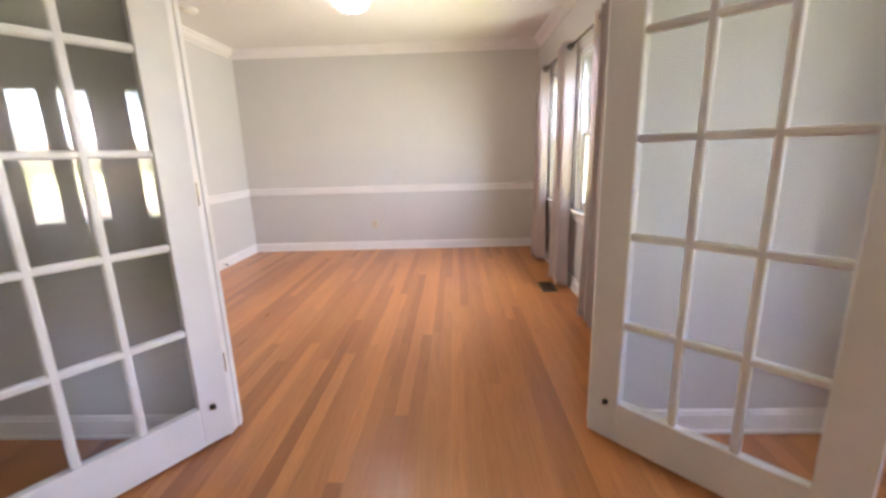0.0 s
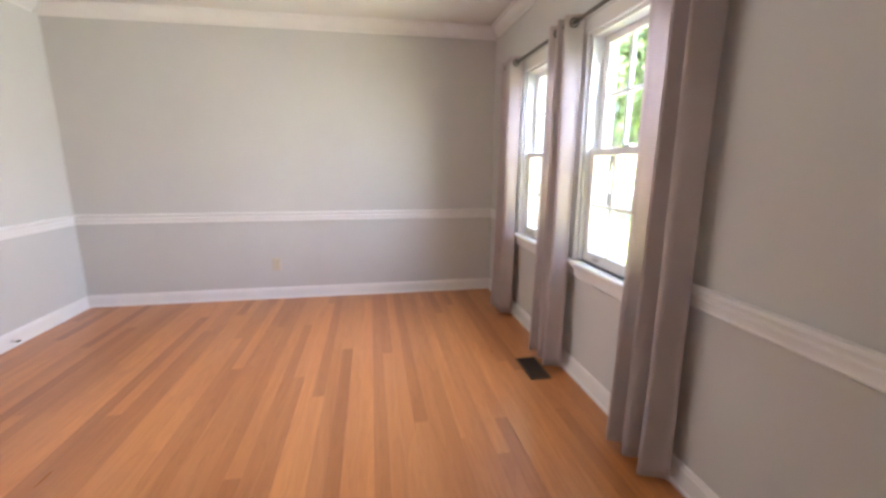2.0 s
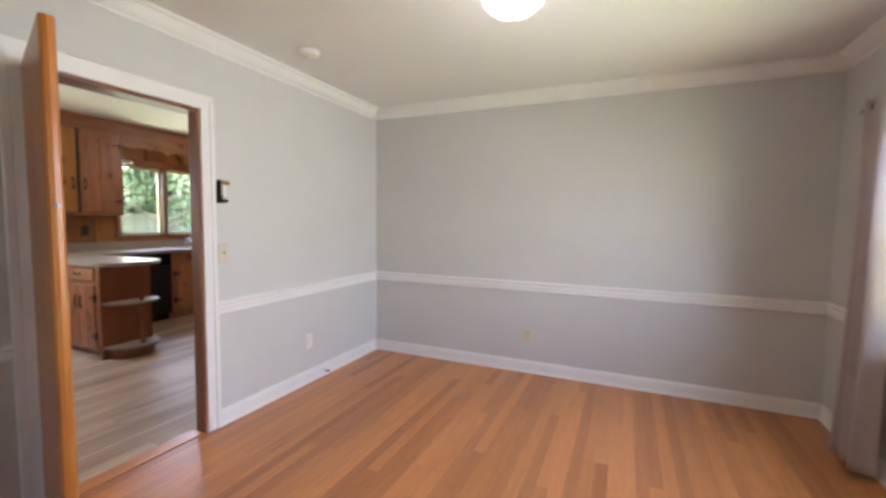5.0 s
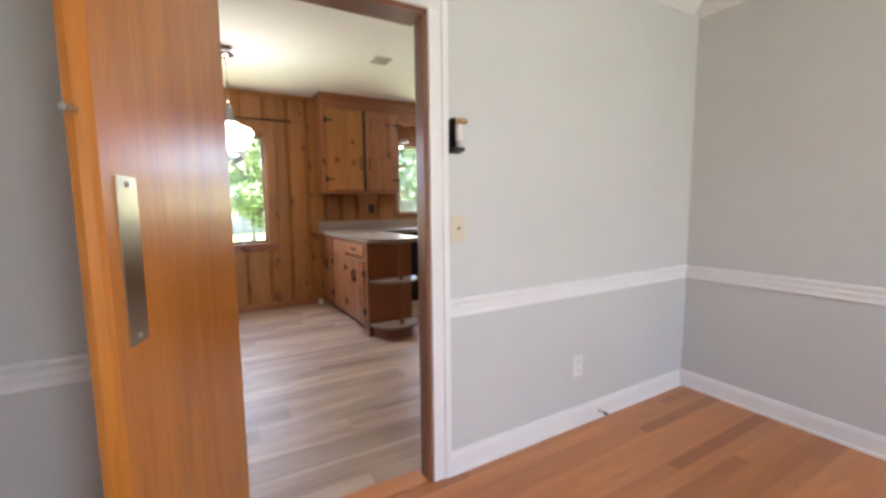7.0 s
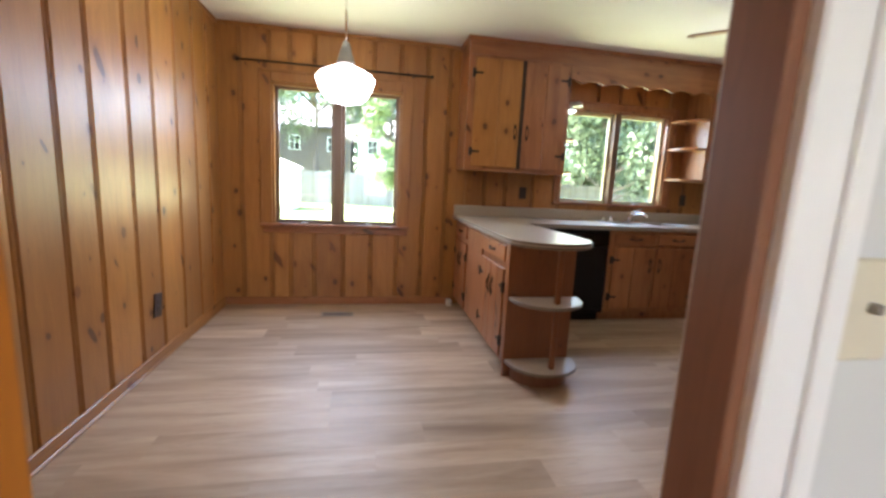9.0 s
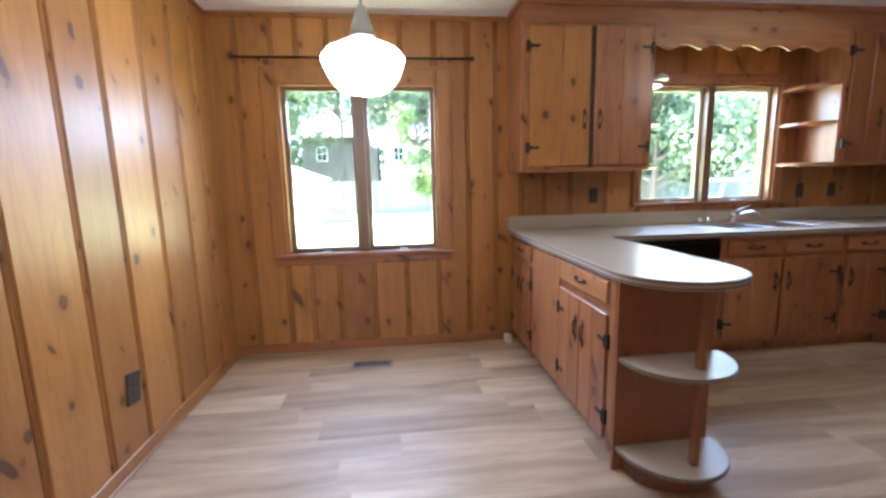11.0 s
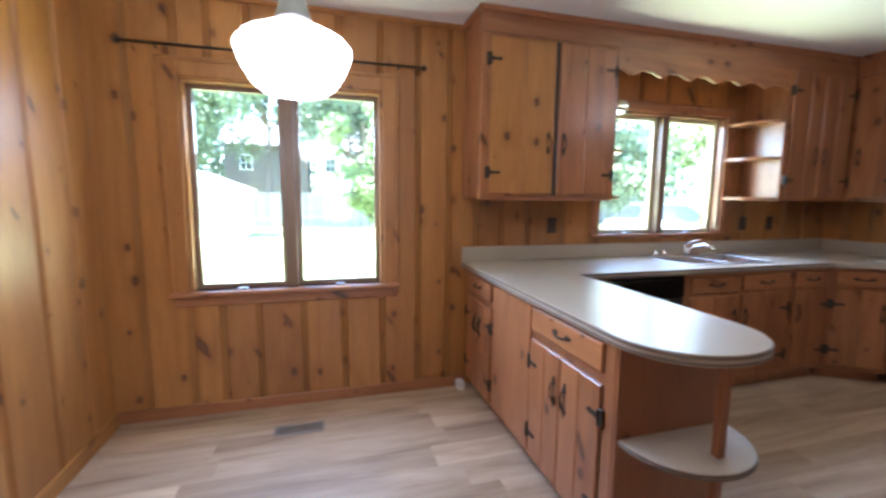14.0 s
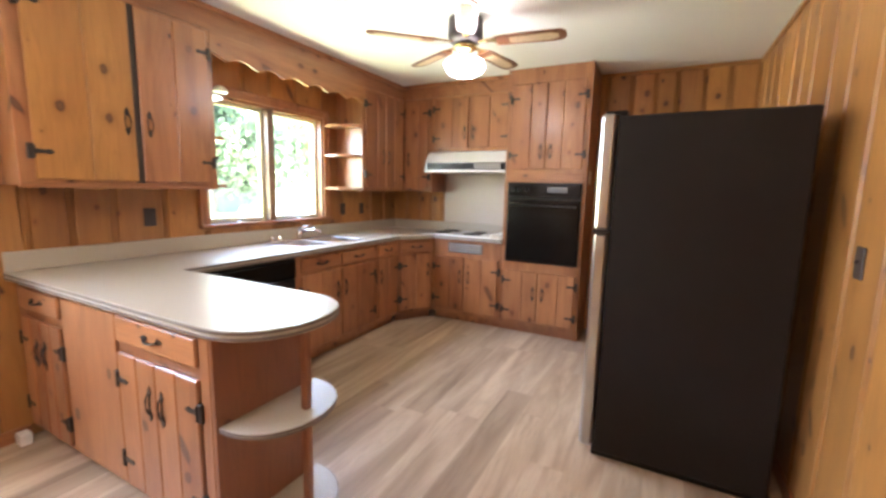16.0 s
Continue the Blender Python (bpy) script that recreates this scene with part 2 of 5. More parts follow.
PINE_X = wood("pine_moulding_long", (0.32, 0.128, 0.032), (0.51, 0.245, 0.064), 0.8, 0.34, 0, 0.3, tone=0.2, blotch=0.3)
PINE_BACK = wood("pine_groove", (0.26, 0.11, 0.035), (0.34, 0.155, 0.05), 0, 0.5, 2, 0.1, tone=0.1)
CABINET = wood("knotty_pine_cabinet", (0.29, 0.11, 0.043), (0.45, 0.195, 0.08), 1.15, 0.33, 2, 0.35, tone=0.26, blotch=0.55)
CABINET_X = wood("knotty_pine_rail", (0.29, 0.11, 0.043), (0.43, 0.188, 0.077), 1.15, 0.33, 0, 0.35, tone=0.18, blotch=0.5)
CABINET_Y = wood("knotty_pine_rail_deep", (0.29, 0.11, 0.043), (0.43, 0.188, 0.077), 1.15, 0.33, 1, 0.35, tone=0.18, blotch=0.5)
PANEL_RED = wood("stained_end_panel", (0.20, 0.068, 0.026), (0.30, 0.11, 0.043), 0.7, 0.35, 2, 0.3, tone=0.1)
DOORWOOD = wood("birch_flush_door", (0.42, 0.13, 0.015), (0.57, 0.215, 0.03), 0, 0.33, 2, 0.3, tone=0.08, blotch=0.45, figure=0.35)
DARKWOOD = wood("dark_jamb_wood", (0.13, 0.05, 0.025), (0.22, 0.09, 0.045), 0, 0.4, 2, 0.2, tone=0.1)
LAMINATE = laminate("speckled_laminate")
EDGE = plain("dark_edge_band", (0.16, 0.12, 0.1), 0.4)
ALU = plain("aluminium_trim", (0.6, 0.58, 0.55), 0.3, 1.0)
IRON = plain("black_iron", (0.05, 0.04, 0.034), 0.45, 0.6, vary=0.2)
NICKEL = plain("dull_nickel", (0.28, 0.27, 0.255), 0.42, 1.0, vary=0.05)
STEEL = plain("brushed_steel", (0.55, 0.54, 0.52), 0.3, 1.0, vary=0.05)
CHROME = plain("chrome", (0.8, 0.8, 0.8), 0.1, 1.0, relief=0)
PLATE = plain("mirror_bright_plate", (0.74, 0.69, 0.57), 0.24, 1.0, vary=0.1, relief=0.02)
BRASS = plain("brass", (0.55, 0.42, 0.2), 0.25, 1.0)
ENAMEL = plain("white_enamel", (0.78, 0.76, 0.72), 0.22, vary=0.02)
ALMOND = plain("almond_plastic", (0.62, 0.56, 0.43), 0.4, vary=0.03)
BLACK = plain("black_enamel", (0.008, 0.007, 0.007), 0.3, vary=0.1)
BLACKGLASS = plain("black_oven_glass", (0.004, 0.004, 0.004), 0.16, vary=0.05, relief=0)
FRIDGE = plain("black_textured_case", (0.014, 0.011, 0.010), 0.5, vary=0.12, relief=0.5, grain=220)
PLASTIC_W = plain("white_plastic", (0.75, 0.73, 0.69), 0.4, vary=0.03)
DARKPL = plain("dark_brown_plastic", (0.05, 0.035, 0.028), 0.4)
VENTM = plain("brown_vent_metal", (0.10, 0.07, 0.05), 0.45, 0.4)
VENTG = plain("grey_vent_metal", (0.24, 0.21, 0.18), 0.45, 0.3)
HOODM = plain("pale_hood_metal", (0.60, 0.585, 0.57), 0.32, 0.2, vary=0.04)
SPLASH = plain("almond_splash_panel", (0.50, 0.43, 0.355), 0.35, vary=0.03)
CURTAIN = fabric("taupe_curtain", (0.70, 0.625, 0.61))
GLASS = glass("window_glass", (0.72, 0.76, 0.73))
PANEGLASS = glass("door_glass", (0.95, 0.96, 0.95))
BOWL = glow("lit_opal_bowl", (1.0, 0.95, 0.90), LAMP_BOWL)
PEND = glow("lit_opal_schoolhouse", (1.0, 0.96, 0.92), LAMP_PENDANT)
FANGL = glow("lit_opal_fan_shade", (1.0, 0.95, 0.89), LAMP_FAN)
# brown sash wood, its colour darkened to look backlit against the window
SASHWOOD = wood("backlit_sash_wood", (0.15, 0.085, 0.05), (0.25, 0.145, 0.085), 0, 0.4, 2, 0.2, tone=0.1)
SASH_Y = plain("pale_painted_sash", (0.62, 0.56, 0.36), 0.4)
GRASS = grass_mat("lawn_grass")
CONCRETE = plain("concrete_drive", (0.42, 0.40, 0.37), 0.85, vary=0.15, scale=1.5, relief=0.5, grain=60)
FENCEW = wood("weathered_fence", (0.24, 0.22, 0.20), (0.36, 0.335, 0.31), 0, 0.8, 2, 0.0, tone=0.3)
SIDING = plain("white_siding", (0.74, 0.74, 0.72), 0.6, vary=0.06, scale=1)
SIDING_D = plain("house_siding", (0.13, 0.11, 0.105), 0.7, vary=0.1, scale=1)
ROOFM = plain("shingle_roof", (0.14, 0.13, 0.125), 0.85, vary=0.25, scale=8, relief=0.6, grain=30)
BARK = plain("tree_bark", (0.13, 0.10, 0.075), 0.9, vary=0.3, scale=12, relief=0.8, grain=40)
LEAF_A = leaf_mat("leaf_deep", (0.09, 0.125, 0.07), (0.19, 0.24, 0.13))
LEAF_B = leaf_mat("leaf_bright", (0.10, 0.15, 0.05), (0.22, 0.28, 0.10))
CARPAINT = plain("silver_car_paint", (0.5, 0.52, 0.55), 0.25, 0.5, vary=0.03, coat=1.0)
RUBBER = plain("tyre_rubber", (0.02, 0.02, 0.02), 0.8)
DARKGLASS = plain("car_glass", (0.03, 0.035, 0.04), 0.08)
for _m in (BLACK, BLACKGLASS, FRIDGE):
    _m.node_tree.nodes["Principled BSDF"].inputs["Specular IOR Level"].default_value = 0.26
BRICK = plain("red_brick", (0.30, 0.15, 0.10), 0.85, vary=0.25, scale=14, relief=0.6, grain=40)


# ---------- mesh helpers ----------
def cbox(bm, x0, x1, y0, y1, z0, z1, c=0.003, m=None):
    """A box with chamfered edges."""
    lo, hi = (min(x0, x1), min(y0, y1), min(z0, z1)), (max(x0, x1), max(y0, y1), max(z0, z1))
    c = min(c, *[(h - w) * 0.45 for w, h in zip(lo, hi)])
    vs = {}
    for sx in (0, 1):
        for sy in (0, 1):
            for sz in (0, 1):
                s = (sx, sy, sz)
                for a in range(3):
                    p = [hi[k] if s[k] else lo[k] for k in range(3)]
                    for k in range(3):
                        if k != a:
                            p[k] += -c if s[k] else c
                    v = Vector(p)
                    vs[s, a] = bm.verts.new(m @ v if m else v)
    def key(a, va, b, vb, d, vd):
        s = [0, 0, 0]
        s[a], s[b], s[d] = va, vb, vd
        return tuple(s)
    for a in range(3):
        b, d = (a + 1) % 3, (a + 2) % 3
        for s in (0, 1):
            bm.faces.new([vs[key(a, s, b, i, d, j), a] for i, j in ((0, 0), (1, 0), (1, 1), (0, 1))])
        for i in (0, 1):
            for j in (0, 1):
                p, q = key(a, 0, b, i, d, j), key(a, 1, b, i, d, j)
                bm.faces.new([vs[p, b], vs[q, b], vs[q, d], vs[p, d]])
    for sx in (0, 1):
        for sy in (0, 1):
            for sz in (0, 1):
                bm.faces.new([vs[(sx, sy, sz), a] for a in range(3)])


def box(bm, x0, x1, y0, y1, z0, z1, m=None):
    ps = [Vector((x, y, z)) for z in (z0, z1) for x, y in ((x0, y0), (x1, y0), (x1, y1), (x0, y1))]
    v = [bm.verts.new(m @ p if m else p) for p in ps]
    for f in ((0, 3, 2, 1), (4, 5, 6, 7), (0, 1, 5, 4), (1, 2, 6, 5), (2, 3, 7, 6), (3, 0, 4, 7)):
        bm.faces.new([v[i] for i in f])


def lathe(bm, profile, m=None, seg=32):
    """Profile of (radius, z) turned about z."""
    rings = []
    for r, z in profile:
        rings.append([bm.verts.new((m or Matrix()) @ Vector((r * math.cos(2 * math.pi * k / seg), r * math.sin(2 * math.pi * k / seg), z))) for k in range(seg)])
    for a, b in zip(rings, rings[1:]):
        for k in range(seg):
            bm.faces.new([a[k], a[(k + 1) % seg], b[(k + 1) % seg], b[k]])
    for r in (rings[0], rings[-1]):
        try:
            bm.faces.new(r)
        except ValueError:
            pass


def tube(bm, pts, r, seg=10, taper=None):
    """A round bar through the points."""
    pts = [Vector(p) for p in pts]
    rings = []
    for i, p in enumerate(pts):
        d = (pts[min(i + 1, len(pts) - 1)] - pts[max(i - 1, 0)]).normalized()
        q = d.to_track_quat("Z", "Y")
        rr = r if taper is None else r + (taper - r) * i / (len(pts) - 1)
        rings.append([bm.verts.new(p + q @ Vector((rr * math.cos(2 * math.pi * k / seg), rr * math.sin(2 * math.pi * k / seg), 0))) for k in range(seg)])
    for a, b in zip(rings, rings[1:]):
        for k in range(seg):
            bm.faces.new([a[k], a[(k + 1) % seg], b[(k + 1) % seg], b[k]])
    bm.faces.new(rings[0])
    bm.faces.new(rings[-1])


def prism(bm, outline, z0, z1, m=None):
    """A flat outline (x, y) drawn up from z0 to z1."""
    lo = [bm.verts.new((m or Matrix()) @ Vector((x, y, z0))) for x, y in outline]
    hi = [bm.verts.new((m or Matrix()) @ Vector((x, y, z1))) for x, y in outline]
    bm.faces.new(lo)
    bm.faces.new(hi)
    for k in range(len(lo)):
        j = (k + 1) % len(lo)
        bm.faces.new([lo[k], lo[j], hi[j], hi[k]])


def link(name, bm, mat, smooth=False):
    bmesh.ops.recalc_face_normals(bm, faces=bm.faces)
    me = bpy.data.meshes.new(name)
    bm.to_mesh(me)
    bm.free()
    if mat:
        me.materials.append(mat)
    if smooth:
        me.polygons.foreach_set("use_smooth", [True] * len(me.polygons))
    return new(name, me)


def part(name, bm, mat, parent, label="", smooth=False):
    ob = link(name, bm, mat, smooth)
    ob.parent = parent
    if label:
        tagged(ob, label)
    return ob


def solid(name, bm, mat, label="", category="", kind="", group="", smooth=False):
    return tagged(link(name, bm, mat, smooth), label, category, group, kind)


def thing(name, label, category, group="", m=None):
    ob = new(name)
    ob.empty_display_size = 0.1
    if m is not None:
        ob.matrix_basis = m
    return tagged(ob, label, category, group)


def one(fn, *a, **k):
    bm = bmesh.new()
    fn(bm, *a, **k)
    return bm


def holed(bm, along, a0, a1, t0, t1, z0, z1, holes):
    """A wall with openings: along is the axis it runs on, t0..t1 its thickness, holes (a, b, low, high)."""
    def put(p, q, low, high):
        if q - p > 1e-4 and high - low > 1e-4:
            box(bm, *((p, q, t0, t1) if along == "x" else (t0, t1, p, q)), low, high)
    at = a0
    for p, q, low, high in sorted(holes):
        put(at, p, z0, z1)
        put(p, q, z0, low)
        put(p, q, high, z1)
        at = q
    put(at, a1, z0, z1)

# ---------- structure ----------
DX, DY, DH = 3.63, -3.56, 2.44            # dining room: x 0..DX, y DY..0
KW, KE, KS, KN, KH = -3.735, -0.112, -3.64, 2.10, 2.51   # kitchen
DOOR = (-2.70, -1.915, 1.985)             # opening between the two rooms
FR = (1.585, 3.21, 2.06)                  # pair of glazed doors
WIN_D = ((-1.50, -0.82, 0.70, 1.91), (-2.43, -1.75, 0.70, 1.91))
WIN_N = (-3.185, -2.02, 0.79, 2.045)
WIN_S = (-0.36, 0.83, 1.10, 2.045)
FX0, FX1, FY = 0.35, 4.70, -7.2           # hall in front of the glazed doors
WIN_F = (-5.62, -4.42, 0.64, 1.86)

W = {}
def wall(name, label, mat, *a):
    bm = bmesh.new()
    holed(bm, *a)
    W[name] = solid(name, bm, mat, label, "wall", "structure")
    return W[name]

wall("wall_dining_north", "grey painted plaster wall with a white chair rail", PAINT, "x", -0.09, DX + 0.15, 0.0, 0.12, 0, 2.6, [])
wall("wall_dining_east", "grey painted plaster wall with two sash windows", PAINT, "y", DY - 0.10, 0.0, DX, DX + 0.15, 0, 2.6, WIN_D)
wall("wall_dining_south", "grey painted wall with a pair of glazed doors", PAINT, "x", 0.0, DX, DY - 0.10, DY, 0, 2.6, [(FR[0], FR[1], 0, FR[2])])
wall("wall_dining_west", "light grey painted wall with a doorway to the kitchen", PAINT, "y", DY - 0.10, 0.0, -0.092, 0.0, 0, 2.6, [(DOOR[0], DOOR[1], 0, DOOR[2])])
wall("wall_hall_west", "plain painted hall wall", PAINT, "y", FY, DY - 0.10, FX0 - 0.12, FX0, 0, 2.6, [])
wall("wall_hall_east", "plain painted hall wall with a front window", PAINT, "y", FY, DY - 0.10, FX1, FX1 + 0.15, 0, 2.6, [WIN_F])
wall("wall_hall_south", "plain painted hall wall", PAINT, "x", FX0 - 0.12, FX1 + 0.15, FY - 0.12, FY, 0, 2.6, [])
wall("wall_hall_north", "plain painted hall wall beside the glazed doors", PAINT, "x", DX + 0.15, FX1 + 0.15, DY - 0.10, DY, 0, 2.6, [])
wall("wall_kitchen_west", "knotty pine board wall with two windows", PINE_BACK, "y", KS - 0.14, KN + 0.14, KW - 0.15, KW, -0.0, 2.6, [WIN_N, WIN_S])
wall("wall_kitchen_south", "knotty pine board wall", PINE_BACK, "x", KW, KE, KS - 0.14, KS, 0, 2.6, [])
wall("wall_kitchen_east", "knotty pine board wall beside the refrigerator", PINE_BACK, "y", KS - 0.14, KN + 0.14, KE + 0.0, KE + 0.018, 0, 2.6, [(DOOR[0], DOOR[1] + 0.05, 0, DOOR[2])])
wall("wall_kitchen_north", "knotty pine board wall behind the cooking corner", PINE_BACK, "x", KW, KE, KN, KN + 0.14, 0, 2.6, [])
wall("wall_kitchen_closing", "plain outer wall", PAINT, "y", 0.12, KN + 0.14, KE + 0.02, 0.0, 0, 2.6, [])

def slab(name, label, category, mat, x0, x1, y0, y1, z0, z1):
    return solid(name, one(box, x0, x1, y0, y1, z0, z1), mat, label, category, "structure")

slab("ceiling_dining", "white painted flat ceiling", "ceiling", CEIL, 0.0, DX, DY, 0.0, DH, DH + 0.1)
slab("ceiling_hall", "white painted flat ceiling", "ceiling", CEIL, FX0, FX1, FY, DY - 0.10, DH, DH + 0.1)
slab("ceiling_kitchen", "white painted flat ceiling", "ceiling", CEIL, KW, KE, KS, KN, KH, KH + 0.09)
slab("roof_deck", "plain roof over the rooms with short eaves", "roof", ROOFM, KW - 0.45, DX + 0.45, DY - 0.10, KN + 0.5, 2.62, 2.75)
slab("roof_hall", "plain roof over the hall with short eaves", "roof", ROOFM, FX0 - 0.4, FX1 + 0.45, FY - 0.4, DY - 0.10, 2.62, 2.75)
floor_d = slab("floor_dining", "honey brown strip hardwood floor", "floor", DARKWOOD, -0.06, FX1, FY, 0.0, -0.1, -0.012)
floor_k = slab("floor_kitchen", "greige vinyl plank floor", "floor", DARKWOOD, KW, -0.06, KS, KN, -0.1, -0.012)

# mouldings of the dining room
def run(bm, axis, a0, a1, face, side, shape):
    """A moulding along a wall: shape is its (depth, height) profile off the wall's face."""
    ends = []
    for a in (a0, a1):
        ends.append([bm.verts.new((a, face + side * d, z) if axis == "x" else (face + side * d, a, z)) for d, z in shape])
    for k in range(len(shape)):
        j = (k + 1) % len(shape)
        bm.faces.new([ends[0][k], ends[0][j], ends[1][j], ends[1][k]])
    bm.faces.new(ends[0])
    bm.faces.new(ends[1])
    bmesh.ops.recalc_face_normals(bm, faces=bm.faces[:])

BASE = ((0, 0), (0.024, 0), (0.024, 0.012), (0.017, 0.018), (0.016, 0.085), (0.012, 0.09), (0.011, 0.099), (0.005, 0.105), (0, 0.105))
RAIL = ((0, 0.728), (0.014, 0.728), (0.017, 0.734), (0.013, 0.742), (0.012, 0.756), (0.019, 0.760), (0.019, 0.772), (0.013, 0.777), (0.014, 0.787), (0.024, 0.791), (0.027, 0.80), (0.023, 0.811), (0, 0.812))
CROWN = ((0, 2.342), (0.010, 2.342), (0.012, 2.354), (0.020, 2.360), (0.034, 2.372), (0.048, 2.391), (0.058, 2.412), (0.064, 2.420), (0.074, 2.424), (0.076, 2.44), (0, 2.44))

def mould(name, label, shape, runs):
    for axis, a0, a1, face, side in runs:
        bm = bmesh.new()
        run(bm, axis, a0, a1, face, side, shape)
        solid(name, bm, TRIM, label, "moulding", "structure")

CAS = 0.085
dn, ds = DOOR[1] + CAS, DOOR[0] - CAS
west_runs = [("y", dn, -0.03, 0.0, 1), ("y", DY + 0.03, ds, 0.0, 1)]
sash_gaps = [(-0.82 + 0.075, -0.03), (-1.75 + 0.075, -1.50 - 0.075), (DY + 0.03, -2.43 - 0.075)]
mould("baseboard", "white painted baseboard", BASE, [("x", 0, DX, 0.0, -1), ("y", DY, -0.03, DX, -1)] + west_runs + [("x", 0.03, FR[0] - CAS, DY, 1), ("x", FR[1] + CAS, DX - 0.03, DY, 1),
      ("x", FX0, FR[0] - CAS, DY - 0.10, -1), ("x", FR[1] + CAS, FX1, DY - 0.10, -1), ("y", FY, DY - 0.13, FX0, 1), ("y", FY, DY - 0.13, FX1, -1)])
mould("chair_rail", "white painted reeded chair rail", RAIL, [("x", 0, DX, 0.0, -1)] + [("y", a, b, DX, -1) for a, b in sash_gaps] + west_runs + [("x", 0.03, FR[0] - CAS, DY, 1)])
mould("crown_moulding", "white painted crown moulding", CROWN, [("x", 0, DX, 0.0, -1), ("y", DY, -0.08, DX, -1), ("y", DY, -0.08, 0.0, 1), ("x", 0.08, DX - 0.08, DY, 1)])

# doorway to the kitchen: white casing, dark jamb
trim = bmesh.new()
for a, b in ((DOOR[1], dn), (ds, DOOR[0])):
    cbox(trim, 0.0, 0.02, a, b, 0, DOOR[2] + 0.003, 0.004)
    cbox(trim, 0.018, 0.027, (a if a > DOOR[0] + 0.1 else a) + 0.055 * (a > DOOR[0]), (b if a > DOOR[0] else a + 0.03), 0, DOOR[2] + 0.05, 0.003)
cbox(trim, 0.0, 0.02, ds, dn, DOOR[2], DOOR[2] + CAS, 0.004)
solid("trim_kitchen_doorway", trim, TRIM, "white painted door casing", "door casing", "structure")
jamb = bmesh.new()
for y0, y1, deep in ((DOOR[1] - 0.018, DOOR[1] + 0.004, -0.072), (DOOR[0] - 0.004, DOOR[0] + 0.018, -0.128)):
    cbox(jamb, deep, 0.004, y0, y1, 0, DOOR[2], 0.002)
cbox(jamb, -0.094, -0.072, DOOR[1] + 0.004, DOOR[1] + 0.05, 0, DOOR[2], 0.002)
cbox(jamb, -0.128, 0.004, DOOR[0], DOOR[1], DOOR[2] - 0.02, DOOR[2] + 0.004, 0.002)
solid("door_jamb", jamb, DARKWOOD, "dark stained wooden door jamb", "door jamb", "structure")
kcas = bmesh.new()
for a, b in ((DOOR[1] + 0.05, DOOR[1] + 0.12), (DOOR[0] - 0.07, DOOR[0])):
    cbox(kcas, KE - 0.026, KE - 0.012, a, b, 0, DOOR[2] + 0.07, 0.003)
cbox(kcas, KE - 0.026, KE - 0.012, DOOR[0], DOOR[1] + 0.05, DOOR[2], DOOR[2] + 0.07, 0.003)
solid("trim_kitchen_side", kcas, PINE, "varnished pine door casing on the kitchen side", "door casing", "structure")

# casing of the glazed doors
fc = bmesh.new()
for s, face in ((1, DY), (-1, DY - 0.10)):
    for a, b in ((FR[0] - CAS, FR[0]), (FR[1], FR[1] + CAS)):
        cbox(fc, a, b, face, face + s * 0.02, 0, FR[2], 0.004)
    cbox(fc, FR[0] - CAS, FR[1] + CAS, face, face + s * 0.02, FR[2], FR[2] + CAS, 0.004)
for x0, x1 in ((FR[0] - 0.004, FR[0] + 0.018), (FR[1] - 0.018, FR[1] + 0.004)):
    cbox(fc, x0, x1, DY - 0.103, DY + 0.003, 0, FR[2], 0.002)
    xm = x0 + 0.011
    cbox(fc, xm - 0.02, xm + 0.02, DY - 0.04, DY - 0.015, 0, FR[2], 0.003)
cbox(fc, FR[0], FR[1], DY - 0.103, DY + 0.003, FR[2] - 0.018, FR[2] + 0.004, 0.002)
solid("trim_glazed_doors", fc, TRIM, "white painted casing of the double doorway", "door casing", "structure")


# glazed french leaves
def french_leaf(name, hinge, turn, side):
    """A leaf of 3 by 5 panes; local x runs from the hinge to the free edge."""
    w, h, t = 0.84, 2.025, 0.04
    th = thing(name, "white painted wooden french door leaf with fifteen panes, standing open", "door", "french doors", pose(*hinge, 0.012, 0, 0, turn))
    th["kind"] = "structure"
    st, top, bot = 0.125, 0.13, 0.175
    for x0, x1 in ((0, st), (w - st, w)):
        part("stile", one(cbox, x0, x1, -t / 2, t / 2, 0, h, 0.004), TRIM, th)
    part("bottom_rail", one(cbox, st, w - st, -t / 2, t / 2, 0, bot, 0.003), TRIM, th)
    part("top_rail", one(cbox, st, w - st, -t / 2, t / 2, h - top, h, 0.003), TRIM, th)
    gw, gh = (w - 2 * st), (h - top - bot)
    bar = 0.028
    for i in (1, 2):
        x = st + gw * i / 3
        part("muntin", one(cbox, x - bar / 2, x + bar / 2, -t * 0.42, t * 0.42, bot, h - top, 0.006), TRIM, th)
    for j in range(1, 5):
        z = bot - 0.012 + (gh + 0.012) * j / 5
        part("muntin", one(cbox, st, w - st, -t * 0.40, t * 0.40, z - bar / 2, z + bar / 2, 0.006), TRIM, th)
    for i in range(3):
        for j in range(5):
            p = part("pane", one(box, st + gw * i / 3 + 0.004, st + gw * (i + 1) / 3 - 0.004, -0.002, 0.002, bot + gh * j / 5 + 0.004, bot + gh * (j + 1) / 5 - 0.004), PANEGLASS, th)
            p.visible_shadow = False
    for z in (0.28, 1.0, 1.74):
        part("hinge", one(cbox, -0.012, 0.004, -side * t / 2 - 0.004, -side * t / 2 + 0.022, z, z + 0.09, 0.002), BRASS, th, "dulled brass hinge")
    for s in (-1, 1):
        bm = bmesh.new()
        lathe(bm, [(0.012, 0), (0.012, 0.006), (0.006, 0.012), (0.006, 0.02), (0.0005, 0.021)], pose(0.075, s * t / 2, 0.165, -90 * s, 0, 0), 14)
        part("bolt_knob", bm, IRON, th, "small dark bolt knob", True)
    return th

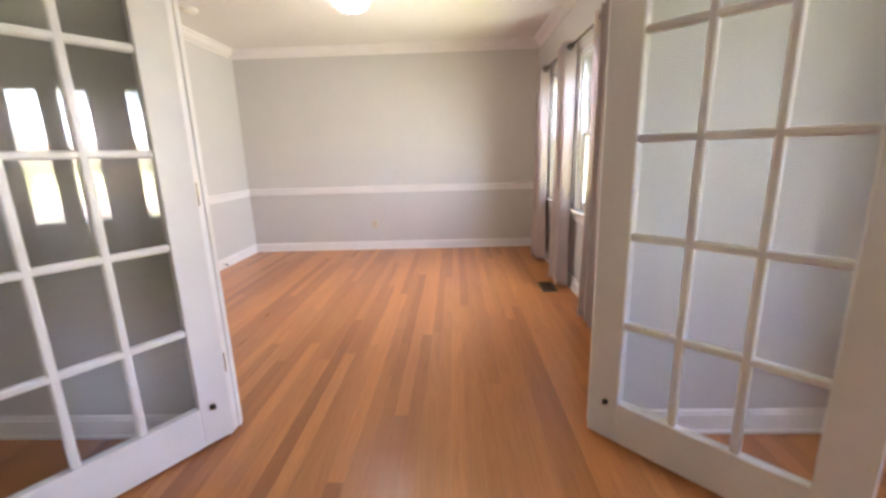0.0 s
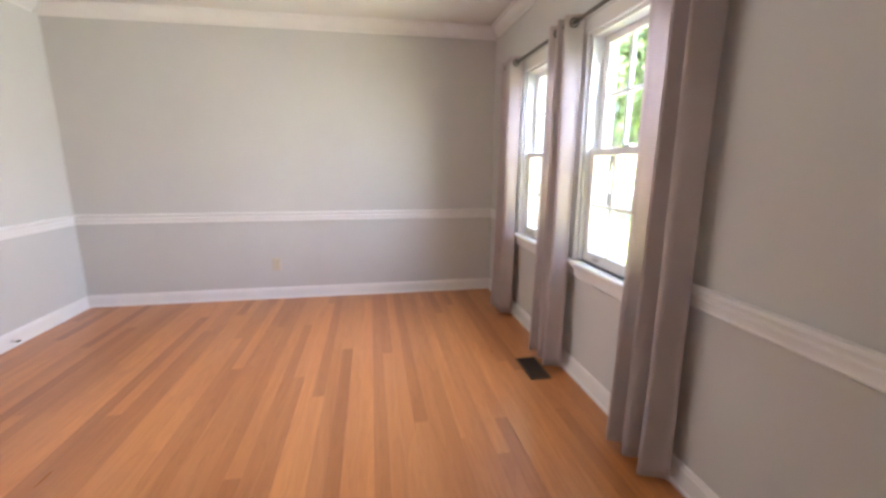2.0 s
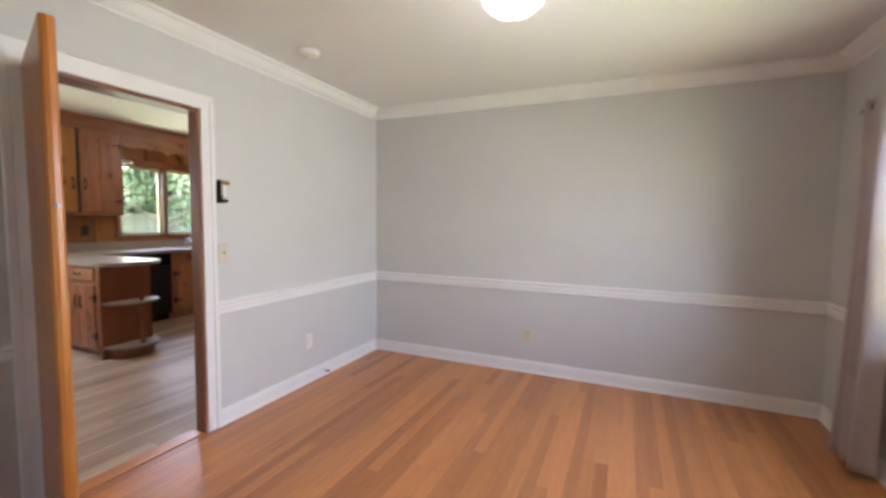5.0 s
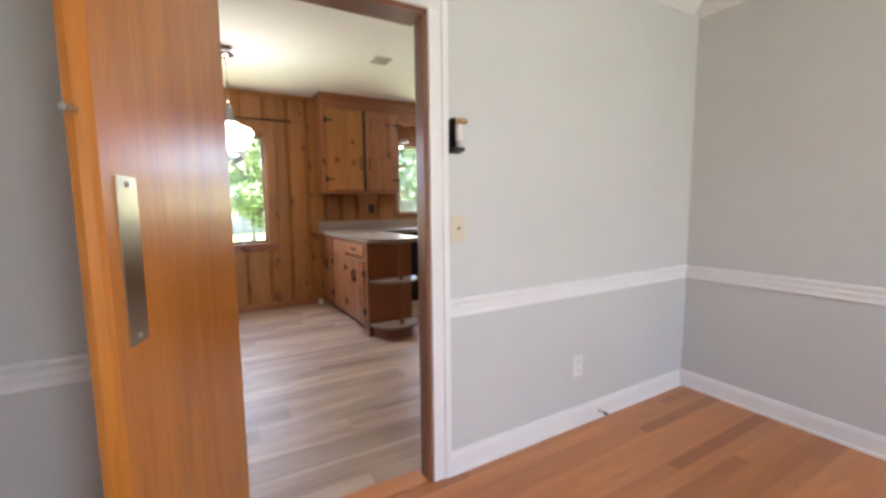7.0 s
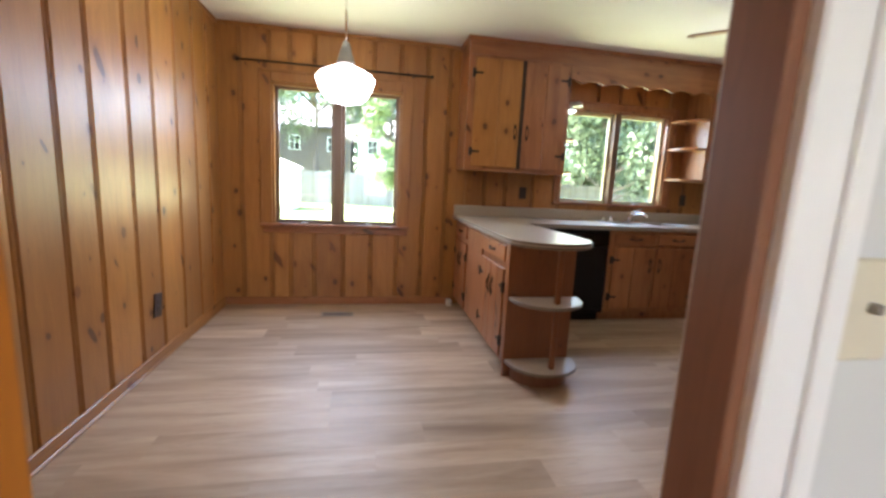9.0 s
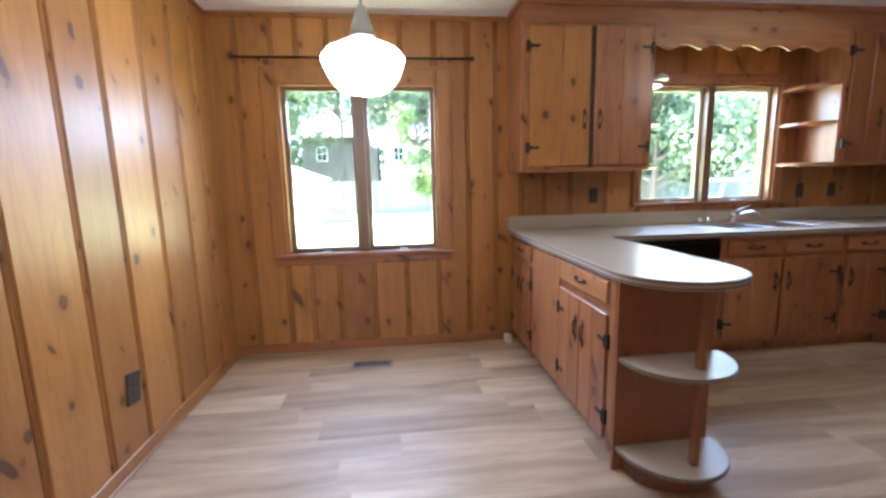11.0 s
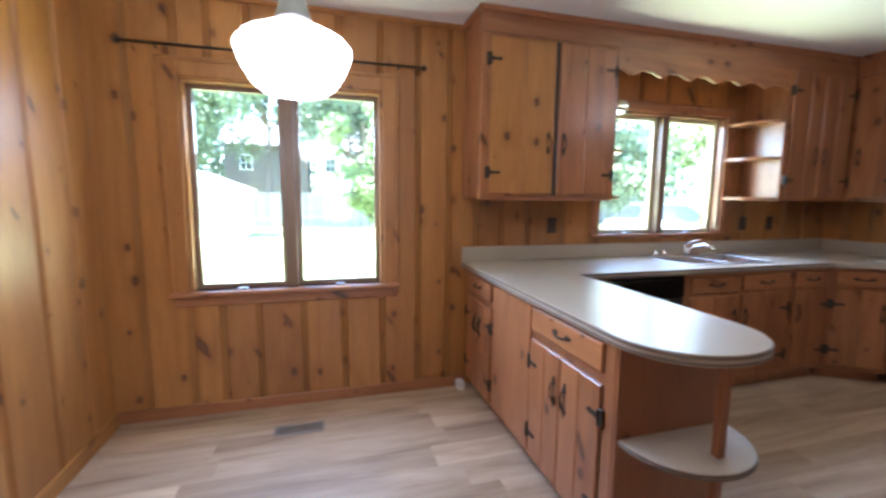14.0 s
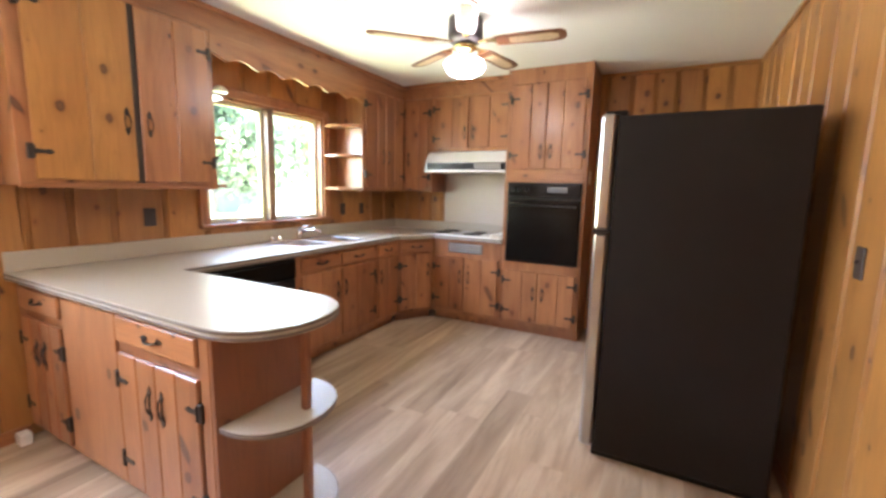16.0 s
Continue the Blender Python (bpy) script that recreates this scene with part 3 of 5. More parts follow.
french_leaf("door_french", (1.602, -3.64), -124, 1)
french_leaf("door_french", (3.175, -3.638), -47.3, -1)

# swinging kitchen door
sd = thing("door_swinging", "orange varnished flush birch swinging door, pushed open", "door", "", pose(-0.075, -2.66, 0.012, 0, 0, -17.5))
sd["kind"] = "structure"
bm = bmesh.new()
SDW, SDH = 0.775, 1.96
outline = [(0.0, -0.021), (SDW - 0.015, -0.021), (SDW - 0.004, -0.014), (SDW, 0.0), (SDW - 0.004, 0.014), (SDW - 0.015, 0.021), (0.0, 0.021)]
prism(bm, outline, 0, SDH)
part("leaf", bm, DOORWOOD, sd)
bm = bmesh.new()
cbox(bm, SDW - 0.124, SDW - 0.052, 0.0215, 0.0235, 0.96, 1.265, 0.0008)
plate = part("push_plate", bm, PLATE, sd, "worn mirror-bright brass push plate")
for z in (0.975, 1.25):
    bm = bmesh.new()
    lathe(bm, [(0.005, 0), (0.005, 0.002), (0.001, 0.003)], pose(SDW - 0.088, 0.0235, z, -90, 0, 0), 10)
    part("screw", bm, STEEL, plate)
bm = bmesh.new()
tube(bm, [(SDW - 0.005, 0, 1.36), (SDW + 0.025, 0, 1.36)], 0.006, 8)
part("door_hook", bm, STEEL, sd, "small metal hook on the door edge")


# sash windows of the dining room
def sash_window(name, y0, y1, z0, z1):
    th = thing(name, "white painted six over six double-hung sash window", "window", "dining room windows", pose(DX, (y0 + y1) / 2, z0))
    th["kind"] = "structure"
    w, h = (y1 - y0), (z1 - z0)
    bm = bmesh.new()
    c = 0.075
    for s in (-1, 1):
        cbox(bm, -0.02, 0, s * w / 2, s * (w / 2 + c), 0.0, h, 0.004)
    cbox(bm, -0.02, 0, -w / 2 - c, w / 2 + c, h, h + c, 0.004)
    part("casing", bm, TRIM, th)
    bm = bmesh.new()
    cbox(bm, -0.05, 0.10, -w / 2 - c - 0.02, w / 2 + c + 0.02, -0.028, 0.0, 0.005)
    part("window_sill", bm, TRIM, th)
    part("apron", one(cbox, -0.016, 0, -w / 2 - c, w / 2 + c, -0.095, -0.028, 0.004), TRIM, th)
    bm = bmesh.new()
    for s in (-1, 1):
        cbox(bm, 0.0, 0.15, s * w / 2, s * (w / 2 - 0.018), 0, h, 0.002)
    cbox(bm, 0, 0.15, -w / 2, w / 2, h - 0.018, h, 0.002)
    part("window_frame", bm, TRIM, th)
    mid = h * 0.5
    for nm, za, zb, x in (("lower_sash", 0.002, mid + 0.018, 0.045), ("upper_sash", mid - 0.018, h - 0.02, 0.085)):
        bm = bmesh.new()
        st = 0.042
        wi = w / 2 - 0.02
        for s in (-1, 1):
            cbox(bm, x - 0.018, x + 0.018, s * wi, s * (wi - st), za, zb, 0.003)
        cbox(bm, x - 0.018, x + 0.018, -wi + st, wi - st, za, za + (0.06 if nm == "lower_sash" else 0.036), 0.003)
        cbox(bm, x - 0.018, x + 0.018, -wi + st, wi - st, zb - 0.036, zb, 0.003)
        sash = part(nm, bm, TRIM, th)
        gz0, gz1, gy = za + 0.05, zb - 0.036, wi - st
        for k in (1, 2):
            yy = -gy + 2 * gy * k / 3
            part("muntin", one(cbox, x - 0.012, x + 0.012, yy - 0.009, yy + 0.009, gz0, gz1, 0.003), TRIM, sash)
        part("muntin", one(cbox, x - 0.012, x + 0.012, -gy, gy, (gz0 + gz1) / 2 - 0.009, (gz0 + gz1) / 2 + 0.009, 0.003), TRIM, sash)
        g = part("pane", one(box, x - 0.002, x + 0.002, -gy, gy, gz0, gz1), GLASS, sash)
        g.visible_shadow = False
    for s in (-0.5, 0.5):
        part("sash_lift", one(cbox, 0.012, 0.028, s * w * 0.5 - 0.025, s * w * 0.5 + 0.025, 0.028, 0.04, 0.003), STEEL, th, "small metal sash lift")
    part("sash_lock", one(cbox, 0.03, 0.06, -0.025, 0.025, mid + 0.018, mid + 0.032, 0.004), STEEL, th, "small metal sash lock")

sash_window("window_1", *WIN_D[0])
sash_window("window_2", *WIN_D[1])


# wooden casement pairs of the kitchen
def casement(name, label, y0, y1, z0, z1, mid, sash_mat, cw, apron, wm):
    th = thing(name, label, "window", "", pose(KW, (y0 + y1) / 2, z0))
    th["kind"] = "structure"
    w, h = y1 - y0, z1 - z0
    bm = bmesh.new()
    for s in (-1, 1):
        cbox(bm, 0.012, 0.034, s * w / 2, s * (w / 2 + cw), -0.02, h + cw, 0.005)
        cbox(bm, 0.034, 0.044, s * (w / 2 + cw - 0.022), s * (w / 2 + cw), -0.02, h + cw, 0.004)
    cbox(bm, 0.012, 0.034, -w / 2, w / 2, h, h + cw, 0.005)
    cbox(bm, 0.034, 0.044, -w / 2 - cw, w / 2 + cw, h + cw - 0.022, h + cw, 0.004)
    part("casing", bm, wm, th)
    part("window_sill", one(cbox, -0.1, 0.062, -w / 2 - cw, w / 2 + cw, -0.03, 0.0, 0.006), CABINET_Y, th)
    if apron:
        part("apron", one(cbox, 0.012, 0.03, -w / 2 - cw + 0.02, w / 2 + cw - 0.02, -0.09, -0.03, 0.005), CABINET_Y, th)
    bm = bmesh.new()
    for s in (-1, 1):
        cbox(bm, -0.15, 0.014, s * w / 2, s * (w / 2 - 0.02), 0, h, 0.002)
    cbox(bm, -0.15, 0.014, -w / 2, w / 2, h - 0.02, h, 0.002)
    part("window_frame", bm, wm, th)
    part("mullion", one(cbox, -0.1, 0.012, mid - 0.032, mid + 0.032, 0, h - 0.02, 0.004), SASHWOOD, th)
    for a, b in ((-w / 2 + 0.02, mid - 0.032), (mid + 0.032, w / 2 - 0.02)):
        bm = bmesh.new()
        st = 0.03
        cbox(bm, -0.085, -0.05, a, a + st, 0, h - 0.02, 0.003)
        cbox(bm, -0.085, -0.05, b - st, b, 0, h - 0.02, 0.003)
        cbox(bm, -0.085, -0.05, a + st, b - st, 0, 0.03, 0.003)
        cbox(bm, -0.085, -0.05, a + st, b - st, h - 0.05, h - 0.02, 0.003)
        s = part("sash", bm, sash_mat, th)
        g = part("pane", one(box, -0.069, -0.065, a + st, b - st, 0.03, h - 0.05), GLASS, s)
        g.visible_shadow = False
        part("crank", one(cbox, -0.03, 0.02, (a + b) / 2 - 0.03, (a + b) / 2 + 0.03, 0.0, 0.012, 0.003), STEEL, th, "metal window crank")

casement("window_3", "wide two-light wooden casement window in the breakfast corner", *WIN_N, 0.0, SASHWOOD, 0.105, True, PINE)
casement("window_4", "two-light wooden casement window with yellowed sashes over the sink", *WIN_S, -0.005, SASH_Y, 0.075, False, CABINET)

# hall window
hw = bmesh.new()
y0, y1, z0, z1 = WIN_F
cbox(hw, FX1 - 0.02, FX1, y0 - 0.08, y0, z0 - 0.08, z1 + 0.08)
cbox(hw, FX1 - 0.02, FX1, y1, y1 + 0.08, z0 - 0.08, z1 + 0.08)
cbox(hw, FX1 - 0.02, FX1, y0, y1, z1, z1 + 0.08)
cbox(hw, FX1 - 0.02, FX1, y0, y1, z0 - 0.08, z0)
for k in (1, 2):
    yy = y0 + (y1 - y0) * k / 3
    cbox(hw, FX1 + 0.04, FX1 + 0.08, yy - 0.02, yy + 0.02, z0, z1)
zz = (z0 + z1) / 2
cbox(hw, FX1 + 0.04, FX1 + 0.08, y0, y1, zz - 0.02, zz + 0.02)
solid("window_5", hw, TRIM, "white painted front window of the hall", "window", "structure")

# drawn-back curtains of the hall window
def hall_curtain(y0, y1):
    bm = bmesh.new()
    n = 40
    rows = []
    for z in (0.05, 2.1):
        rows.append([bm.verts.new((FX1 - 0.10 + 0.03 * math.cos(k * 0.9), y0 + (y1 - y0) * k / n, z)) for k in range(n + 1)])
    for k in range(n):
        bm.faces.new([rows[0][k], rows[0][k + 1], rows[1][k + 1], rows[1][k]])
    th = thing("curtain", "long taupe curtain beside the front window", "curtain", "hall curtains")
    cloth = part("cloth", bm, CURTAIN, th, "", True)
    cloth.modifiers.new("thickness", "SOLIDIFY").thickness = 0.003

hall_curtain(-5.9, -5.5)
hall_curtain(-5.28, -5.14)
hall_curtain(-4.93, -4.62)
hall_curtain(-4.49, -4.2)

# tongued wall boards
def boards(parent, origin, rz, length, z0, z1, holes, rng, wmin=0.15, wmax=0.27, mat=None, tk=0.014):
    """Upright tongued boards with a beaded joint, split round openings (a, b, low, high)."""
    cuts = [0.0]
    marks = sorted({0.0, length, *[v for h in holes for v in h[:2]]})
    for a, b in zip(marks, marks[1:]):
        n = max(1, round((b - a) / rng.uniform(wmin, wmax)))
        ws = [rng.uniform(0.75, 1.25) for _ in range(n)]
        at = a
        for w in ws:
            nx = at + (b - a) * w / sum(ws)
            mid = (at + nx) / 2
            spans = [(z0, z1)]
            for p, q, low, high in holes:
                if p - 1e-6 < mid < q + 1e-6:
                    spans = [(z0, low), (high, z1)]
            for low, high in spans:
                if high - low < 0.02:
                    continue
                bm = bmesh.new()
                wd = nx - at
                cbox(bm, 0.003, wd - 0.030, -tk, 0, 0, high - low, 0.006)
                cbox(bm, wd - 0.026, wd - 0.014, -tk * 0.95, 0, 0, high - low, 0.005)
                cbox(bm, wd - 0.011, wd - 0.001, -tk * 0.8, 0, 0, high - low, 0.004)
                ob = part("board", bm, mat or PINE, parent)
                ob.matrix_basis = Matrix.Translation(origin) @ pose(0, 0, low, 0, 0, rz) @ Matrix.Translation((at, 0, 0))
            at = nx

# ---------- lamps ----------
bl = thing("ceiling_light", "flush ceiling light with a lit opal glass bowl and nickel rim", "ceiling light", "", pose(1.845, -1.70, DH) @ Matrix.Diagonal((1.07, 1.07, 1.13, 1)))
bm = bmesh.new()
lathe(bm, [(0.001, 0), (0.172, 0), (0.174, -0.012), (0.165, -0.02), (0.163, -0.03), (0.155, -0.036), (0.152, -0.046), (0.144, -0.05), (0.141, -0.057), (0.001, -0.057)], None, 40)
part("rim", bm, NICKEL, bl, "brushed nickel rim", True)
bm = bmesh.new()
lathe(bm, [(0.138, -0.055), (0.135, -0.07), (0.122, -0.1), (0.09, -0.125), (0.045, -0.136), (0.001, -0.138)], None, 40)
part("bowl", bm, BOWL, bl, "lit opal glass bowl", True)
bm = bmesh.new()
lathe(bm, [(0.001, -0.136), (0.016, -0.138), (0.012, -0.147), (0.016, -0.154), (0.001, -0.165)], None, 16)
part("finial", bm, STEEL, bl, "nickel finial", True)

pd = thing("pendant_light", "schoolhouse pendant light with a lit opal glass shade", "pendant light", "", pose(-2.41, -2.47, KH))
bm = bmesh.new()
lathe(bm, [(0.001, 0), (0.045, 0), (0.048, -0.03), (0.066, -0.046), (0.067, -0.062), (0.034, -0.08), (0.001, -0.083)], None, 28)
part("canopy", bm, CHROME, pd, "nickel ceiling canopy", True)
part("stem", one(tube, [(0, 0, -0.02), (0, 0, -0.48)], 0.007), CHROME, pd, "thin nickel stem", True)
bm = bmesh.new()
lathe(bm, [(0.001, -0.455), (0.02, -0.46), (0.032, -0.5), (0.052, -0.57), (0.062, -0.60), (0.001, -0.602)], None, 28)
part("fitter", bm, NICKEL, pd, "nickel shade fitter", True)
bm = bmesh.new()
lathe(bm, [(0.056, -0.60), (0.10, -0.618), (0.155, -0.646), (0.178, -0.672), (0.177, -0.687), (0.158, -0.738), (0.126, -0.786), (0.098, -0.807), (0.05, -0.818), (0.001, -0.821)], None, 48)
part("shade", bm, PEND, pd, "lit opal glass shade", True)

fan_at = (-2.0, 0.36)
cf = thing("ceiling_fan", "five-blade hugger ceiling fan with cane-panelled blades and a lit glass shade", "ceiling fan", "", pose(*fan_at, KH))
bm = bmesh.new()
lathe(bm, [(0.001, 0), (0.105, 0), (0.115, -0.02), (0.118, -0.12), (0.10, -0.15), (0.06, -0.165), (0.001, -0.165)], None, 36)
part("motor_housing", bm, plain("dark_bronze", (0.045, 0.036, 0.04), 0.42, 0.2), cf, "dark bronze motor housing", True)
bm = bmesh.new()
lathe(bm, [(0.001, -0.165), (0.075, -0.168), (0.08, -0.19), (0.045, -0.21), (0.04, -0.235), (0.06, -0.245), (0.001, -0.246)], None, 30)
part("switch_housing", bm, BRASS, cf, "brass switch housing", True)
bm = bmesh.new()
pr = [(0.055, -0.24), (0.085, -0.25), (0.125, -0.275), (0.135, -0.30), (0.115, -0.335), (0.07, -0.36), (0.001, -0.372)]
lathe(bm, pr, None, 40)
for v in bm.verts:
    a = math.atan2(v.co.y, v.co.x)
    k = 1 + 0.035 * math.cos(10 * a)
    v.co.x *= k
    v.co.y *= k
part("shade", bm, FANGL, cf, "lit fluted opal glass shade", True)
FANBLADE = wood("fan_blade_wood", (0.16, 0.06, 0.03), (0.26, 0.11, 0.05), 0, 0.35, 0, 0.4)
CANE = plain("cane_inlay", (0.55, 0.42, 0.27), 0.6, vary=0.15, scale=60, relief=0.6, grain=300)
for k in range(5):
    mk = pose(0, 0, -0.158, 0, 0, -64.5 + 72 * k) @ pose(0, 0, 0, -9, 0, 0) @ Matrix.Diagonal((1.1, 1.0, 1.0, 1))
    bm = bmesh.new()
    ol = [(0.19, -0.05), (0.25, -0.058), (0.5, -0.066), (0.56, -0.06), (0.585, -0.035), (0.59, 0.0), (0.585, 0.035), (0.56, 0.06), (0.5, 0.066), (0.25, 0.058), (0.19, 0.05)]
    prism(bm, ol, -0.004, 0.004, mk)
    blade = part("blade", bm, FANBLADE, cf, "dark wooden fan blade")
    bm = bmesh.new()
    il = [(0.27, -0.034), (0.5, -0.04), (0.545, -0.02), (0.545, 0.02), (0.5, 0.04), (0.27, 0.034)]
    prism(bm, il, -0.0065, -0.0035, mk)
    part("cane_panel", bm, CANE, blade, "woven cane inlay")
    bm = bmesh.new()
    prism(bm, [(0.07, -0.012), (0.16, -0.02), (0.20, -0.04), (0.24, -0.03), (0.25, 0.0), (0.24, 0.03), (0.20, 0.04), (0.16, 0.02), (0.07, 0.012)], 0.0042, 0.010, mk)
    part("blade_bracket", bm, BRASS, cf, "brass blade bracket")

# ---------- cabinets ----------
def hinge(parent, x, z, side):
    """Black iron hinge: upright leaf on the frame, pointed strap on the door; side +1 when the door lies to the right."""
    bm = bmesh.new()
    cbox(bm, x - 0.011 - side * 0.012, x + 0.011 - side * 0.012, -0.024, -0.001, z - 0.036, z + 0.036, 0.002)
    tube(bm, [(x, -0.026, z - 0.03), (x, -0.026, z + 0.03)], 0.004, 8)
    prism(bm, [(x, z - 0.013), (x + side * 0.035, z - 0.008), (x + side * 0.06, z - 0.012), (x + side * 0.075, z), (x + side * 0.06, z + 0.012), (x + side * 0.035, z + 0.008), (x, z + 0.013)], 0.0195, 0.0235, pose(0, 0, 0, 90, 0, 0))
    part("hinge", bm, IRON, parent, "black iron strap hinge")


def pull(parent, x, z, upright=True):
    """Black iron pull: a pointed open loop on doors, a single bail on drawers, with a leaf at each end."""
    bm = bmesh.new()
    L = 0.045
    for side in ((-1, 1) if upright else (0,)):
        pts = []
        for k in range(9):
            a = math.pi * k / 8
            d = -math.cos(a) * L
            o = -0.021 - (0.010 if upright else 0.018) * math.sin(a)
            pts.append((x + side * 0.014 * math.sin(a), o, z + d) if upright else (x + d, o, z - 0.008 * math.sin(a)))
        tube(bm, pts, 0.0036 if upright else 0.005, 8)
    for s in (-1, 1):
        leaf = [(-0.013, 0.0), (-0.007, -0.012), (0.0, -0.016), (0.007, -0.012), (0.013, 0.0), (0.009, 0.014), (0.0, 0.03), (-0.009, 0.014)]
        turn = (0 if s > 0 else 180) if upright else -90 * s
        at = pose(x, 0, z + s * L) if upright else pose(x + s * L, 0, z)
        prism(bm, leaf, 0.0185, 0.0235, at @ pose(0, 0, 0, 0, -turn if upright else -turn, 0) @ pose(0, 0, 0, 90, 0, 0))
    part("pull", bm, IRON, parent, "black iron bail pull")


def door_front(parent, x0, x1, z0, z1, hinge_side, n=2, handle_z=None, mat=None):
    """A lipped plank door; hinge_side 'l' or 'r'."""
    d = part("door", one(cbox, x0 + 0.002, x1 - 0.002, -0.012, -0.002, z0 + 0.002, z1 - 0.002, 0.003), mat or CABINET, parent)
    r = random.Random(int(abs(x0 * 991 + z0 * 77 + x1 * 13) * 10))
    ws = [r.uniform(0.8, 1.3) for _ in range(n)]
    at = x0
    for w in ws:
        nx = at + (x1 - x0) * w / sum(ws)
        part("plank", one(cbox, at + (0.0 if at == x0 else 0.001), nx - 0.001, -0.02, -0.006, z0, z1, 0.005), mat or CABINET, d)
        at = nx
    if hinge_side:
        hx, s = (x0, 1) if hinge_side == "l" else (x1, -1)
        h = z1 - z0
        off = min(0.13, h * 0.2)
        for z in (z0 + off, z1 - off):
            hinge(d, hx, z, s)
        px = x1 - 0.04 if hinge_side == "l" else x0 + 0.04
        pull(d, px, handle_z if handle_z is not None else (z0 + z1) / 2)
    return d


def drawer_front(parent, x0, x1, z0, z1, handle=True):
    bm = bmesh.new()
    cbox(bm, x0, x1, -0.02, -0.002, z0, z1, 0.006)
    d = part("drawer", bm, CABINET_X, parent)
    if handle:
        pull(d, (x0 + x1) / 2, (z0 + z1) / 2, False)


def cabinet(name, label, m, w, z0, z1, depth, toe=0.0, group=""):
    """Carcass with its face frame at y = 0; the front looks towards -y."""
    th = thing(name, label, "cabinet", group, m)
    bm = bmesh.new()
    cbox(bm, 0, w, 0.0, depth, z0 + toe, z1, 0.002)
    if toe:
        cbox(bm, 0, w, 0.07, depth, z0, z0 + toe, 0.001)
    part("body", bm, CABINET, th)
    return th


BF, UF, NF, NU = -3.12, -3.39, 1.60, 1.74       # fronts: west base, west wall units, north base, north wall units
CT = 0.882                                      # underside of the worktop
# wall units on the west wall
uc = cabinet("wall_cabinet", "knotty pine wall cabinet with two plank doors and black iron hinges", pose(UF, -1.465, 0, 0, 0, 90), 0.96, 1.37, 2.36, 0.33, group="wall cabinets")
dl_ = door_front(uc, 0.055, 0.488, 1.40, 2.335, "l", 2, 1.72, PINE)
dl_.matrix_basis = pose(0.055, 0, 0, 0, 0, -1.5) @ pose(-0.055, 0, 0)
tagged(dl_, "yellower plank door standing slightly ajar")
# near-black strip in place of the shade between the doors; the carcass is solid
part("centre_stile", one(cbox, 0.484, 0.53, -0.004, 0.002, 1.39, 2.345, 0.001), DARKPL, uc, "dark strip standing for the shade in the gap between the doors")
door_front(uc, 0.525, 0.93, 1.40, 2.335, "r", 2, 1.72)
part("bottom_rail", one(cbox, -0.004, 0.964, -0.01, 0.02, 1.36, 1.385, 0.003), CABINET_X, uc)
uc2 = cabinet("wall_cabinet", "knotty pine corner wall cabinet with plank doors", pose(UF, 1.04, 0, 0, 0, 90), NU - 1.04, 1.37, 2.36, 0.33, group="wall cabinets")
door_front(uc2, 0.03, 0.35, 1.40, 2.335, "l", 2, 1.72)
door_front(uc2, 0.36, 0.68, 1.40, 2.335, "r", 2, 1.72)
uc3 = cabinet("wall_cabinet", "narrow knotty pine wall cabinet beside the range hood", pose(UF + 0.002, NU, 0), -3.02 - UF, 1.37, 2.36, 0.345, group="wall cabinets")
door_front(uc3, 0.045, 0.335, 1.40, 2.335, "r", 2, 1.72)
uc4 = cabinet("wall_cabinet", "short knotty pine cabinet above the range hood", pose(-3.018, NU, 0), -2.122 + 3.018, 1.80, 2.36, 0.345, group="wall cabinets")
door_front(uc4, 0.04, 0.435, 1.83, 2.335, "l", 2, 1.98)
door_front(uc4, 0.45, 0.86, 1.83, 2.335, "r", 2, 1.98)
# soffit and valance
sf = bmesh.new()
box(sf, KW, UF, -1.465, NU, 2.362, KH)
box(sf, KW, -2.122, NU, KN, 2.362, KH)
soff = solid("soffit", sf, CABINET_Y, "knotty pine boxed soffit above the cabinets", "soffit", "structure")
cm = bmesh.new()
cbox(cm, KW, UF + 0.02, -1.487, -1.466, KH - 0.035, KH, 0.006)
cbox(cm, UF + 0.001, UF + 0.022, -1.487, NU - 0.022, KH - 0.035, KH, 0.006)
cbox(cm, UF + 0.001, -2.122, NU - 0.022, NU - 0.001, KH - 0.035, KH, 0.006)
solid("trim_soffit", cm, CABINET_Y, "pine cove moulding along the soffit", "moulding", "structure")
va = thing("valance", "scalloped knotty pine valance over the sink window", "valance", "", pose(UF, -0.503, 0, 0, 0, 90))
L = 1.04 + 0.503 - 0.002
ol = [(0, 2.362), (0, 2.20)]
nsc = 64
for k in range(nsc + 1):
    u = k / nsc
    ol.append((L * u, 2.215 + 0.016 * math.cos(u * 2 * math.pi * 6.5) + 0.008 * abs(math.sin(u * math.pi * 13))))
ol += [(L, 2.362)]
bm = bmesh.new()
prism(bm, ol, -0.018, 0.0, pose(0, 0, 0, 90, 0, 0))
part("board", bm, CABINET_X, va)
# open quarter shelves beside the window
def corner_shelves(name, y_wall, s, width):
    th = thing(name, "small open pine shelves with rounded fronts beside the sink window", "shelf", "window shelves", pose(KW, y_wall, 1.375))
    for z in (0.0, 0.315, 0.595):
        ol = [(0.016, 0.0)]
        for k in range(9):
            a = math.pi / 2 * k / 8
            ol.append((0.016 + 0.315 * math.cos(a) ** 0.6, s * width * math.sin(a) ** 0.6))
        ol[-1] = (0.016, s * width)
        bm = bmesh.new()
        prism(bm, ol, z, z + 0.02)
        part("shelf", bm, CABINET, th)
    part("side_panel", one(cbox, 0.015, 0.34, -0.0005 * s, 0.012 * s, -0.005, 0.98, 0.001), CABINET, th)
